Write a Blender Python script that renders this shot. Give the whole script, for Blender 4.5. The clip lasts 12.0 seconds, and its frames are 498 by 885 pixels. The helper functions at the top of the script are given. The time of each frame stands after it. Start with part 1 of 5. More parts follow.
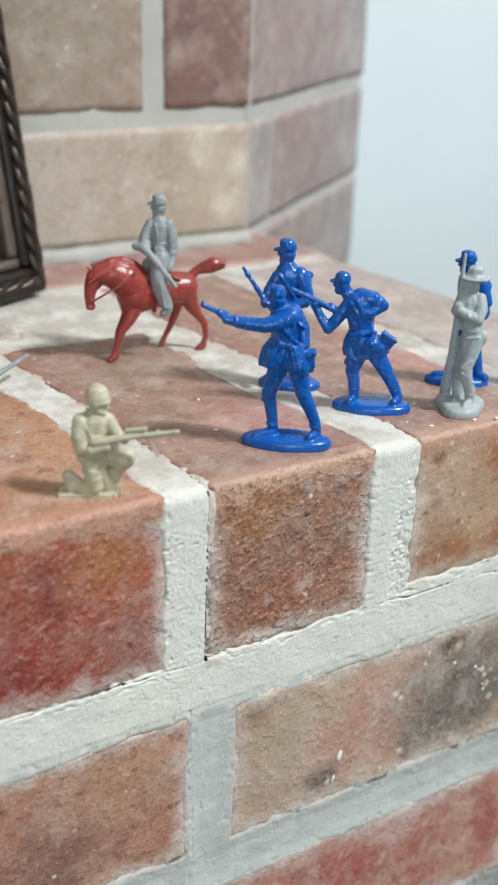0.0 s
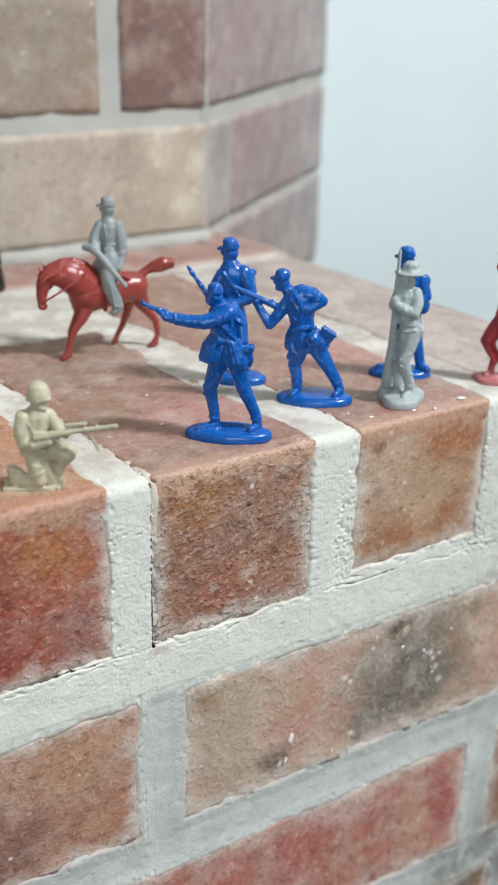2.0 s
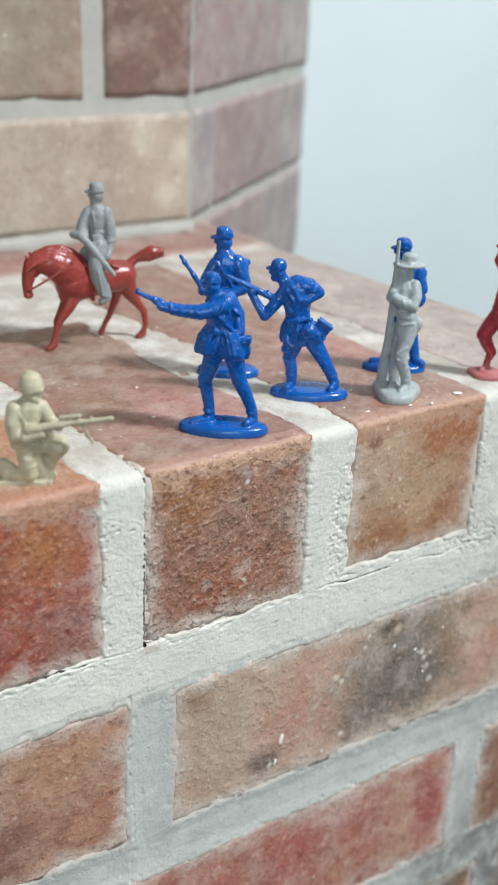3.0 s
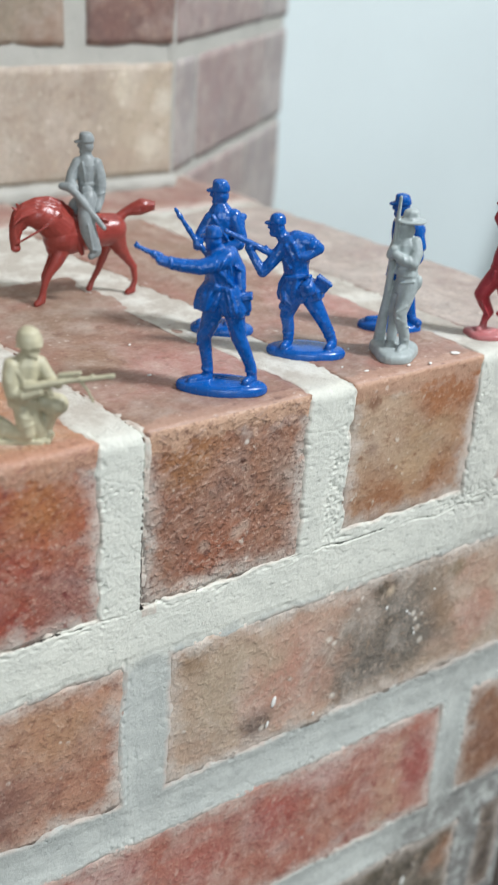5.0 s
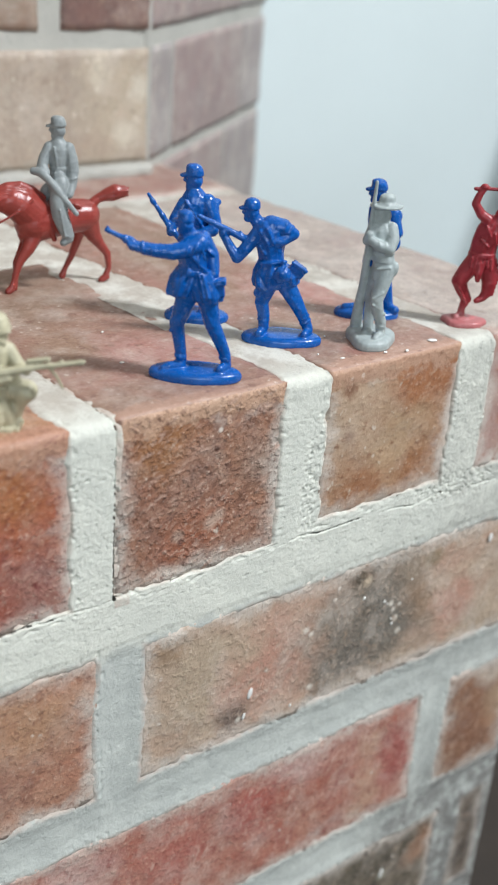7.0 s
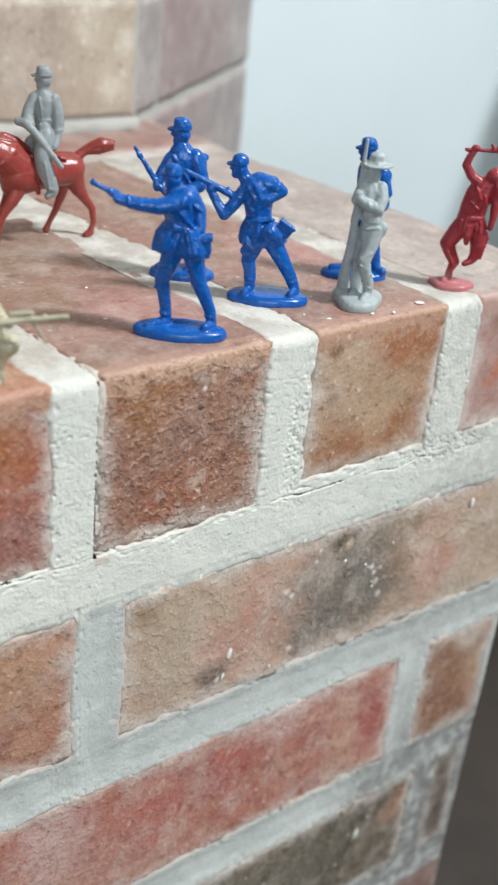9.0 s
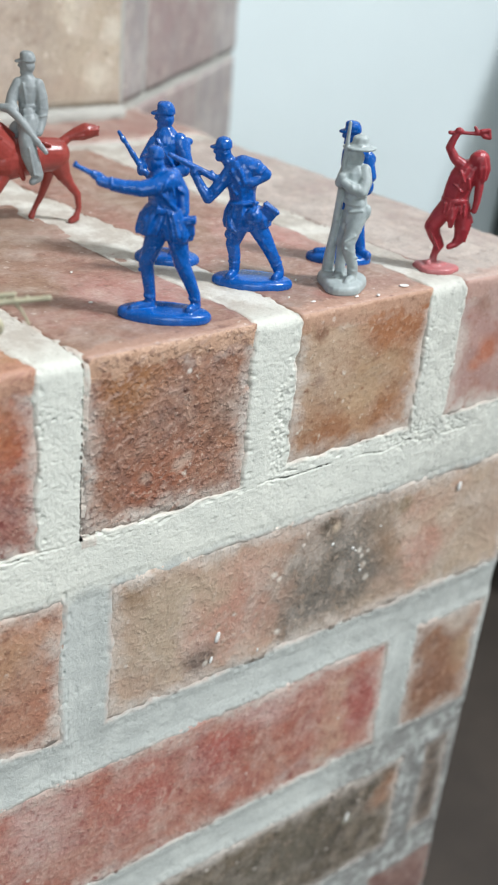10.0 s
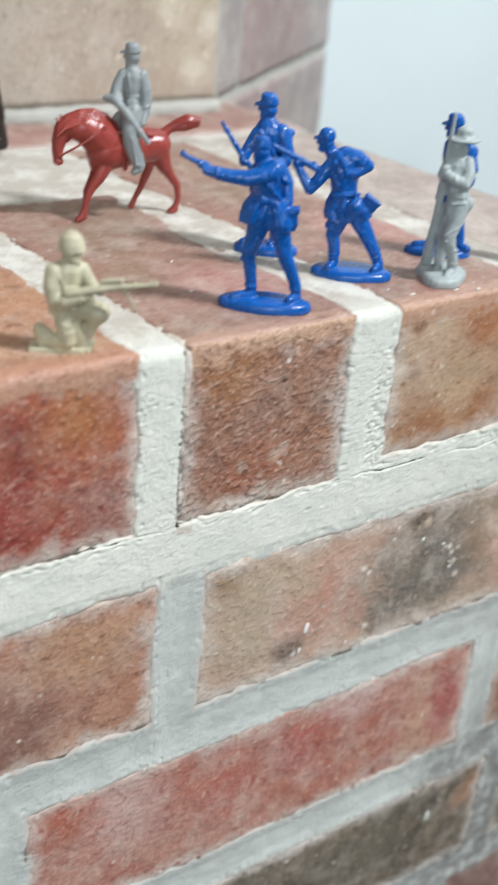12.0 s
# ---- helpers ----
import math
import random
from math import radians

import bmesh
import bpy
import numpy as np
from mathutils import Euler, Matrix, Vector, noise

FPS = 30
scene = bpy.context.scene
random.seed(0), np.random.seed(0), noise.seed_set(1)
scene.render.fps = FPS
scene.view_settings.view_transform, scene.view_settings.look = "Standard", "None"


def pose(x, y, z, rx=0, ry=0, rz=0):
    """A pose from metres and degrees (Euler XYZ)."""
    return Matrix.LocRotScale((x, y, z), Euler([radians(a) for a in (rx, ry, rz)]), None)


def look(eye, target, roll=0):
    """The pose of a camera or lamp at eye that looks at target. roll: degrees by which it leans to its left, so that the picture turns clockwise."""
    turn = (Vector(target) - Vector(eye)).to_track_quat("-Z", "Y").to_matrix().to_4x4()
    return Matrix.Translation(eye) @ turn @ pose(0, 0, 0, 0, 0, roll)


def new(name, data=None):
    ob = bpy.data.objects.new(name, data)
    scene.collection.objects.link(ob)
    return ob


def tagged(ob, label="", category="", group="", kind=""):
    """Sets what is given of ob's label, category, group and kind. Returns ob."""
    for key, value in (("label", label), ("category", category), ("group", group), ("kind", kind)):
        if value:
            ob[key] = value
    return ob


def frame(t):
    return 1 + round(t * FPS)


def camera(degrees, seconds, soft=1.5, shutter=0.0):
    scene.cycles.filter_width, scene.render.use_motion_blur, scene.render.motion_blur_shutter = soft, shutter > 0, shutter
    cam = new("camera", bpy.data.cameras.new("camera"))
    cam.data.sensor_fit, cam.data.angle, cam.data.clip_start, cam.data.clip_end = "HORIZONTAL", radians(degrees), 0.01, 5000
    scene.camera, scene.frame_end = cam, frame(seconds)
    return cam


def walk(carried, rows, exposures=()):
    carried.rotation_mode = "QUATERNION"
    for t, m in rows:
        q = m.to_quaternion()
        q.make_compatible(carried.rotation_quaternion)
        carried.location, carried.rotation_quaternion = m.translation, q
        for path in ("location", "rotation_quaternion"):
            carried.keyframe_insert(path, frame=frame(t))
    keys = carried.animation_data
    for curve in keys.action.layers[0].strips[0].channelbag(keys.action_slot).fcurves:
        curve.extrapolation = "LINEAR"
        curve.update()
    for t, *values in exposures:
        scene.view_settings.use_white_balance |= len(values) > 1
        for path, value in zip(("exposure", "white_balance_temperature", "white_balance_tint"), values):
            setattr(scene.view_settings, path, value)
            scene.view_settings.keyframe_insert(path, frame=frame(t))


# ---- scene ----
cam = camera(25.32, 12.0, soft=2.1, shutter=0.9)
cam.data.dof.use_dof, cam.data.dof.focus_distance, cam.data.dof.aperture_fstop = True, 0.343, 16.0
# seconds, eye x y z, heading east of +y, pitch, roll
PATH = [
    (0.0, -0.1359, -0.2396, 0.5861, 31.782, -23.859, 2.195),
    (0.5, -0.1383, -0.2448, 0.5853, 31.724, -23.898, 1.749),
    (1.0, -0.1353, -0.2488, 0.5869, 32.213, -24.079, 1.475),
    (1.5, -0.1302, -0.2502, 0.5881, 32.081, -24.032, 1.805),
    (2.0, -0.1285, -0.2568, 0.5899, 32.200, -24.000, 1.408),
    (2.5, -0.1290, -0.2539, 0.5904, 32.869, -23.871, 1.749),
    (3.0, -0.1322, -0.2447, 0.5856, 34.271, -24.183, 2.689),
    (5.0, -0.1384, -0.2328, 0.5818, 36.750, -26.106, 4.027),
    (5.5, -0.1349, -0.2294, 0.5759, 36.644, -26.702, 4.005),
    (6.0, -0.1365, -0.2365, 0.5771, 36.874, -26.182, 3.595),
    (6.5, -0.1337, -0.2343, 0.5786, 37.343, -26.198, 3.755),
    (8.5, -0.1364, -0.2286, 0.5767, 38.552, -27.579, 6.120),
    (9.0, -0.1336, -0.2300, 0.5759, 39.011, -28.094, 5.907),
    (9.5, -0.1326, -0.2329, 0.5738, 39.126, -28.257, 5.652),
    (10.0, -0.1329, -0.2341, 0.5732, 39.345, -28.285, 5.637),
    (10.5, -0.1319, -0.2355, 0.5752, 39.472, -28.108, 5.496),
    (11.0, -0.1360, -0.2321, 0.5777, 40.132, -27.180, 5.927),
    (11.5, -0.1391, -0.2349, 0.5757, 38.997, -25.958, 5.510),
    (11.7, -0.1393, -0.2357, 0.5733, 36.690, -27.277, 5.064),
    (11.8, -0.1397, -0.2339, 0.5722, 36.044, -27.897, 5.054),
    (11.9, -0.1399, -0.2325, 0.5714, 35.559, -28.362, 5.046),
    (12.0, -0.1401, -0.2315, 0.5708, 35.203, -28.703, 5.040),
]


def aim(x, y, z, heading, pitch, roll):
    a, b = radians(heading), radians(pitch)
    way = Vector((math.sin(a) * math.cos(b), math.cos(a) * math.cos(b), math.sin(b)))
    return look((x, y, z), Vector((x, y, z)) + way, roll)


walk(cam, [(t, aim(*row)) for t, *row in PATH], [(0.0, -0.185, 6220, 10), (6.5, -0.19, 6220, 10), (8.5, -0.14, 6220, 10), (10.0, -0.08, 6220, 10), (12.0, -0.06, 6200, 10)])

TOP = 0.45          # height of the hearth's top
FACE = 0.245        # front plane of the chimney breast
SKEW = -0.12        # the joints of the hearth's top run slightly askew

# ---- light ----
world = bpy.data.worlds.new("world")
scene.world = world
world.use_nodes = True
world.node_tree.nodes["Background"].inputs[0].default_value = (0.75, 0.85, 1.0, 1)
world.node_tree.nodes["Background"].inputs[1].default_value = 0.05


def area_lamp(name, eye, target, width, height, watts, colour):
    data = bpy.data.lights.new(name, "AREA")
    data.shape, data.size, data.size_y, data.energy, data.color = "RECTANGLE", width, height, watts, colour
    ob = new(name, data)
    ob.matrix_world = look(eye, target)
    return ob


area_lamp("ceiling_lamp_light", (1.05, -1.1, 2.3), (0.05, 0.0, 0.45), 0.28, 0.28, 72, (0.98, 0.99, 1.0))
# added soft fill from the front left; no source is known there
area_lamp("front_fill_light", (-1.5, -2.9, 1.35), (0.1, 0.1, 0.45), 1.5, 1.3, 42, (0.86, 0.95, 1.0))
scene.view_settings.exposure = 0.0


# ---- materials ----
def node_material(name):
    m = bpy.data.materials.new(name)
    m.use_nodes = True
    nodes, links = m.node_tree.nodes, m.node_tree.links
    return m, nodes, links, nodes["Principled BSDF"]


def noise_node(nodes, links, coords, scale, detail=4, rough=0.55, distort=0.0):
    n = nodes.new("ShaderNodeTexNoise")
    n.inputs["Scale"].default_value, n.inputs["Detail"].default_value = scale, detail
    n.inputs["Roughness"].default_value, n.inputs["Distortion"].default_value = rough, distort
    links.new(coords, n.inputs["Vector"])
    return n.outputs["Fac"]


def step(nodes, links, fac, low, high):
    r = nodes.new("ShaderNodeMapRange")
    r.inputs[1].default_value, r.inputs[2].default_value = low, high
    links.new(fac, r.inputs[0])
    return r.outputs[0]


def blend(nodes, links, fac, a, b, kind="MIX"):
    x = nodes.new("ShaderNodeMix")
    x.data_type, x.blend_type = "RGBA", kind
    for sock, v in ((x.inputs["Factor"], fac), (x.inputs["A"], a), (x.inputs["B"], b)):
        if isinstance(v, (int, float)):
            sock.default_value = v
        elif isinstance(v, tuple):
            sock.default_value = (*v, 1)
        else:
            links.new(v, sock)
    return x.outputs["Result"]


def times(nodes, links, a, b):
    x = nodes.new("ShaderNodeMath")
    x.operation = "MULTIPLY"
    for sock, v in ((x.inputs[0], a), (x.inputs[1], b)):
        if isinstance(v, (int, float)):
            sock.default_value = v
        else:
            links.new(v, sock)
    return x.outputs[0]


def bumps(nodes, links, bsdf, layers):
    last = None
    for fac, strength, metres in layers:
        b = nodes.new("ShaderNodeBump")
        b.inputs["Strength"].default_value, b.inputs["Distance"].default_value = strength, metres
        links.new(fac, b.inputs["Height"])
        if last is not None:
            links.new(last, b.inputs["Normal"])
        last = b.outputs["Normal"]
    links.new(last, bsdf.inputs["Normal"])


def shifted(nodes, links, seed):
    tc = nodes.new("ShaderNodeTexCoord")
    mp = nodes.new("ShaderNodeMapping")
    mp.inputs["Location"].default_value = (seed * 1.37, seed * 0.71, seed * 2.13)
    links.new(tc.outputs["Object"], mp.inputs["Vector"])
    return mp.outputs["Vector"], tc.outputs["Object"]


def brick_material(name, seed, main, second, dark, film=0.25, patches=(), gloss=0.55, relief=0.5, smeared=0.85, arris=None, flakes=None, drag=None):
    """Fired clay: blotches of two tones, sandy grain, dark pits, pale specks and a film of lime. patches: (place, radius, colour) stains."""
    m, nodes, links, bsdf = node_material(name)
    v, own = shifted(nodes, links, seed)
    broad = noise_node(nodes, links, v, 28, 5, 0.62, 0.6)
    mid = noise_node(nodes, links, v, 95, 4, 0.6)
    grain = noise_node(nodes, links, v, 700, 3, 0.7)
    fine = noise_node(nodes, links, v, 1900, 2, 0.6)
    col = blend(nodes, links, step(nodes, links, broad, 0.38, 0.6), main, second)
    col = blend(nodes, links, times(nodes, links, step(nodes, links, mid, 0.52, 0.72), 0.75), col, dark)
    for place, radius, colour in patches:
        d = nodes.new("ShaderNodeVectorMath")
        d.operation = "DISTANCE"
        wob = nodes.new("ShaderNodeTexNoise")
        wob.inputs["Scale"].default_value, wob.inputs["Detail"].default_value = 60, 5
        links.new(v, wob.inputs["Vector"])
        warp = nodes.new("ShaderNodeVectorMath")
        warp.operation = "MULTIPLY_ADD"
        links.new(wob.outputs["Color"], warp.inputs[0])
        warp.inputs[1].default_value = (radius * 1.5,) * 3
        links.new(own, warp.inputs[2])
        links.new(warp.outputs[0], d.inputs[0])
        d.inputs[1].default_value = [p + radius * 0.75 for p in place]
        fac = step(nodes, links, d.outputs["Value"], radius, radius * 0.35)
        col = blend(nodes, links, times(nodes, links, fac, 0.85), col, colour)
    streak = noise_node(nodes, links, v, 210, 5, 0.7, 0.5)
    col = blend(nodes, links, times(nodes, links, step(nodes, links, streak, 0.55, 0.68), 0.5), col, dark)
    col = blend(nodes, links, times(nodes, links, step(nodes, links, streak, 0.45, 0.33), 0.3), col, (0.5, 0.36, 0.26))
    lime = noise_node(nodes, links, v, 60, 6, 0.72, 0.25)
    lime2 = times(nodes, links, step(nodes, links, lime, 0.47, 0.72), film)
    col = blend(nodes, links, lime2, col, (0.62, 0.55, 0.48))
    # lime smeared from the joints over the edges
    rim = nodes.new("ShaderNodeAttribute")
    rim.attribute_name = "rim"
    edge = nodes.new("ShaderNodeMath")
    edge.operation = "MULTIPLY_ADD"
    links.new(mid, edge.inputs[0])
    edge.inputs[1].default_value = -0.022
    links.new(rim.outputs["Fac"], edge.inputs[2])
    smear = times(nodes, links, step(nodes, links, edge.outputs[0], -0.0035, -0.0105), times(nodes, links, step(nodes, links, noise_node(nodes, links, v, 42, 4, 0.6), 0.34, 0.56), smeared))
    col = blend(nodes, links, smear, col, (0.6, 0.53, 0.46))
    brink = nodes.new("ShaderNodeMath")
    brink.operation = "MULTIPLY_ADD"
    links.new(noise_node(nodes, links, v, 120, 5, 0.7), brink.inputs[0])
    brink.inputs[1].default_value = -0.014
    links.new(rim.outputs["Fac"], brink.inputs[2])
    col = blend(nodes, links, times(nodes, links, step(nodes, links, brink.outputs[0], -0.0015, -0.0065), times(nodes, links, step(nodes, links, noise_node(nodes, links, v, 38, 4, 0.6), 0.3, 0.62), 0.95 * smeared)), col, (0.57, 0.53, 0.475))
    if arris:
        # the rubbed edge between front and top
        worn = nodes.new("ShaderNodeAttribute")
        worn.attribute_name = "worn"
        rub = nodes.new("ShaderNodeMath")
        rub.operation = "MULTIPLY_ADD"
        links.new(noise_node(nodes, links, v, 130, 5, 0.7), rub.inputs[0])
        rub.inputs[1].default_value = 1.5
        links.new(worn.outputs["Fac"], rub.inputs[2])
        col = blend(nodes, links, times(nodes, links, step(nodes, links, rub.outputs[0], 1.07, 1.22), 0.85), col, arris)
    col = blend(nodes, links, times(nodes, links, step(nodes, links, grain, 0.56, 0.72), 0.25 + 0.4 * relief), col, dark)
    col = blend(nodes, links, times(nodes, links, step(nodes, links, grain, 0.42, 0.3), 0.15 + 0.35 * relief), col, (0.66, 0.5, 0.4))
    dent = step(nodes, links, noise_node(nodes, links, v, 240, 3, 0.6), 0.4, 0.28)
    vor = nodes.new("ShaderNodeTexVoronoi")
    vor.inputs["Scale"].default_value = 130
    links.new(v, vor.inputs["Vector"])
    speck = step(nodes, links, vor.outputs["Distance"], 0.13, 0.07)
    col = blend(nodes, links, times(nodes, links, speck, times(nodes, links, step(nodes, links, mid, 0.5, 0.62), 0.8)), col, (0.75, 0.68, 0.6))
    col = blend(nodes, links, times(nodes, links, dent, 0.5 + 0.3 * relief), col, dark)
    chips = None
    if drag:
        # crust torn off in slanting flakes: degrees, strength, colour
        turned, drawn = nodes.new("ShaderNodeMapping"), nodes.new("ShaderNodeMapping")
        turned.inputs["Rotation"].default_value = (0, radians(drag[0]), 0)
        drawn.inputs["Scale"].default_value = (0.5, 1, 1)
        links.new(v, turned.inputs["Vector"])
        links.new(turned.outputs[0], drawn.inputs["Vector"])
        chips = noise_node(nodes, links, drawn.outputs[0], 430, 4, 0.62, 0.3)
        where = step(nodes, links, noise_node(nodes, links, v, 75, 4, 0.6), 0.36, 0.56)
        col = blend(nodes, links, times(nodes, links, step(nodes, links, chips, 0.55, 0.66), times(nodes, links, where, drag[1])), col, drag[2])
        col = blend(nodes, links, times(nodes, links, step(nodes, links, chips, 0.43, 0.33), 0.45 * drag[1]), col, dark)
    if flakes:
        # pale flakes and crumbs of lime: place, reach, how sparse
        away = nodes.new("ShaderNodeVectorMath")
        away.operation = "DISTANCE"
        links.new(own, away.inputs[0])
        away.inputs[1].default_value = flakes[0]
        crumb = step(nodes, links, noise_node(nodes, links, v, flakes[3], 3, 0.6), flakes[2], flakes[2] + 0.11)
        col = blend(nodes, links, times(nodes, links, times(nodes, links, crumb, 0.75), step(nodes, links, away.outputs["Value"], flakes[1], flakes[1] * 0.5)), col, (0.72, 0.66, 0.56))
    links.new(col, bsdf.inputs["Base Color"])
    rr = nodes.new("ShaderNodeMapRange")
    rr.inputs[3].default_value, rr.inputs[4].default_value = gloss - 0.12, gloss + 0.2
    links.new(mid, rr.inputs[0])
    links.new(rr.outputs[0], bsdf.inputs["Roughness"])
    pits = noise_node(nodes, links, v, 260, 3, 0.55)
    sand = step(nodes, links, noise_node(nodes, links, v, 520, 3, 0.55), 0.5, 0.76)
    bumps(nodes, links, bsdf, ([(chips, 0.42 * relief, 0.001)] if drag else []) + [(mid, 0.3 * relief, 0.0015), (pits, 0.26 * relief, 0.0012), (sand, 0.4 * relief, 0.0006), (fine, 0.25 * relief, 0.0003)])
    return m


def mortar_material(name, base, shade, relief=0.5, pitted=0.5, stained=None):
    """Lime mortar: pale, a little stained, with fine pits and sand."""
    m, nodes, links, bsdf = node_material(name)
    v, own = shifted(nodes, links, 3.1)
    broad = noise_node(nodes, links, v, 22, 5, 0.6)
    mid = noise_node(nodes, links, v, 170, 4, 0.65)
    grain = noise_node(nodes, links, v, 900, 3, 0.7)
    col = blend(nodes, links, step(nodes, links, broad, 0.35, 0.7), base, shade)
    col = blend(nodes, links, times(nodes, links, step(nodes, links, mid, 0.55, 0.75), 0.3), col, tuple(c * 0.75 for c in shade))
    pit = times(nodes, links, step(nodes, links, noise_node(nodes, links, v, 520, 2, 0.5), 0.6, 0.74), step(nodes, links, mid, 0.42, 0.6))
    col = blend(nodes, links, times(nodes, links, pit, pitted), col, tuple(c * 0.5 for c in shade))
    if stained:
        trod = nodes.new("ShaderNodeAttribute")
        trod.attribute_name = "stain"
        blot = step(nodes, links, noise_node(nodes, links, v, 70, 5, 0.7), 0.39, 0.56)
        dirt = blend(nodes, links, blot, stained[0], stained[1])
        col = blend(nodes, links, times(nodes, links, trod.outputs["Fac"], 0.9), col, dirt)
        struck = nodes.new("ShaderNodeAttribute")
        struck.attribute_name = "struck"
        col = blend(nodes, links, times(nodes, links, struck.outputs["Fac"], 0.9), col, blend(nodes, links, blot, stained[2], stained[3]))
        # brick dust where the mortar thins out over the bricks, painted light falloff low right
        for trace, amount, tone in (("thin", 0.75, (0.52, 0.4, 0.33)), ("right_dark", 0.85, (0.15, 0.14, 0.13))):
            at = nodes.new("ShaderNodeAttribute")
            at.attribute_name = trace
            col = blend(nodes, links, times(nodes, links, at.outputs["Fac"], times(nodes, links, step(nodes, links, mid, 0.3, 0.55), amount)), col, tone)
    links.new(col, bsdf.inputs["Base Color"])
    bsdf.inputs["Roughness"].default_value = 0.85
    deep = nodes.new("ShaderNodeMath")
    deep.operation = "SUBTRACT"
    deep.inputs[0].default_value = 1.0
    links.new(pit, deep.inputs[1])
    bumps(nodes, links, bsdf, [(mid, 0.22 * relief, 0.0014), (deep.outputs[0], 0.5 * relief, 0.0006), (grain, 0.6 * relief, 0.0008), (noise_node(nodes, links, v, 2100, 2, 0.6), 0.35 * relief, 0.0003)])
    return m


def plastic_material(name, colour, rough=0.33, seed=1.0, rubbed=None, crumple=0.3):
    m, nodes, links, bsdf = node_material(name)
    v, own = shifted(nodes, links, seed)
    a = noise_node(nodes, links, v, 380, 2, 0.45, 0.6)
    b = noise_node(nodes, links, v, 900, 3)
    col = blend(nodes, links, step(nodes, links, a, 0.35, 0.7), colour, tuple(min(1, c * 1.25 + 0.004) for c in colour))
    if rubbed:
        sep = nodes.new("ShaderNodeSeparateXYZ")
        links.new(own, sep.inputs[0])
        col = blend(nodes, links, times(nodes, links, step(nodes, links, sep.outputs["Z"], 0.007, 0.003), 0.75), col, rubbed)
    links.new(col, bsdf.inputs["Base Color"])
    rr = nodes.new("ShaderNodeMapRange")
    rr.inputs[3].default_value, rr.inputs[4].default_value = rough - 0.08, rough + 0.14
    links.new(b, rr.inputs[0])
    links.new(rr.outputs[0], bsdf.inputs["Roughness"])
    high = nodes.new("ShaderNodeSeparateXYZ")
    links.new(own, high.inputs[0])
    folds = times(nodes, links, a, step(nodes, links, high.outputs["Z"], 0.0035, 0.006))
    bumps(nodes, links, bsdf, [(folds, crumple, 0.0014), (b, 0.1, 0.0002)])
    return m


def plain_material(name, colour, rough, scale=40, amount=0.15, metal=0.0, bump=0.0004):
    m, nodes, links, bsdf = node_material(name)
    v, own = shifted(nodes, links, 7.7)
    a = noise_node(nodes, links, v, scale, 5, 0.6)
    b = noise_node(nodes, links, v, scale * 14, 3, 0.6)
    col = blend(nodes, links, step(nodes, links, a, 0.3, 0.75), colour, tuple(c * (1 - amount) for c in colour))
    links.new(col, bsdf.inputs["Base Color"])
    bsdf.inputs["Roughness"].default_value, bsdf.inputs["Metallic"].default_value = rough, metal
    bumps(nodes, links, bsdf, [(b, 0.3, bump)])
    return m


MORTAR = mortar_material("pale_mortar", (0.72, 0.725, 0.64), (0.61, 0.625, 0.56), 0.65, 0.42, ((0.66, 0.645, 0.58), (0.46, 0.415, 0.355), (0.54, 0.565, 0.525), (0.46, 0.485, 0.455)))
MORTAR_STAINED = mortar_material("stained_mortar", (0.49, 0.475, 0.425), (0.36, 0.32, 0.27), 0.5, 0.5)
MORTAR_GREY = mortar_material("grey_mortar", (0.47, 0.465, 0.42), (0.38, 0.375, 0.34), 0.4, 0.35)
BLUE = plastic_material("blue_plastic", (0.001, 0.082, 0.345), 0.22, 1.3, None, 0.42)
# one grey plastic twice: darkened for the rider's shaded side, paler where lit
GREY_SHADED = plastic_material("grey_plastic_shaded", (0.225, 0.25, 0.25), 0.42, 2.7, None, 0.14)
GREY_LIT = plastic_material("grey_plastic_lit", (0.315, 0.36, 0.355), 0.45, 8.3, None, 0.16)
RED = plastic_material("red_plastic", (0.24, 0.036, 0.027), 0.3, 4.1, None, 0.1)
PINKRED = plastic_material("dark_red_plastic", (0.28, 0.022, 0.03), 0.36, 5.3, (0.46, 0.17, 0.17))
TAN = plastic_material("tan_plastic", (0.43, 0.4, 0.275), 0.36, 6.9, None, 0.14)
WHITE_PAINT = plain_material("white_wall_paint", (0.67, 0.755, 0.755), 0.6, 9, 0.04)
ROOM_PAINT = plain_material("room_paint", (0.72, 0.7, 0.66), 0.7, 4, 0.06)
DARK_PAINT = plain_material("dark_grey_paint", (0.075, 0.085, 0.08), 0.6, 5, 0.2)
DARK_FLOOR = plain_material("dark_floor", (0.05, 0.038, 0.029), 0.6, 14, 0.6)
BRONZE = plain_material("bronze_frame", (0.022, 0.016, 0.012), 0.3, 60, 0.5, 0.2)
ROPE = plain_material("rubbed_bronze", (0.07, 0.054, 0.044), 0.27, 90, 0.5, 0.75)
LIP = plain_material("dull_bronze_lip", (0.16, 0.125, 0.1), 0.35, 120, 0.4, 0.4)
PICTURE = plain_material("brown_picture", (0.16, 0.09, 0.05), 0.35, 50, 0.6)


# ---- builders ----
def mesh_object(name, verts, faces, material, parent=None, smooth=True):
    me = bpy.data.meshes.new(name)
    me.from_pydata([tuple(v) for v in verts], [], [tuple(f) for f in faces])
    me.update()
    if smooth:
        me.polygons.foreach_set("use_smooth", [True] * len(me.polygons))
    me.materials.append(material)
    ob = new(name, me)
    if parent is not None:
        ob.parent = parent
    return ob


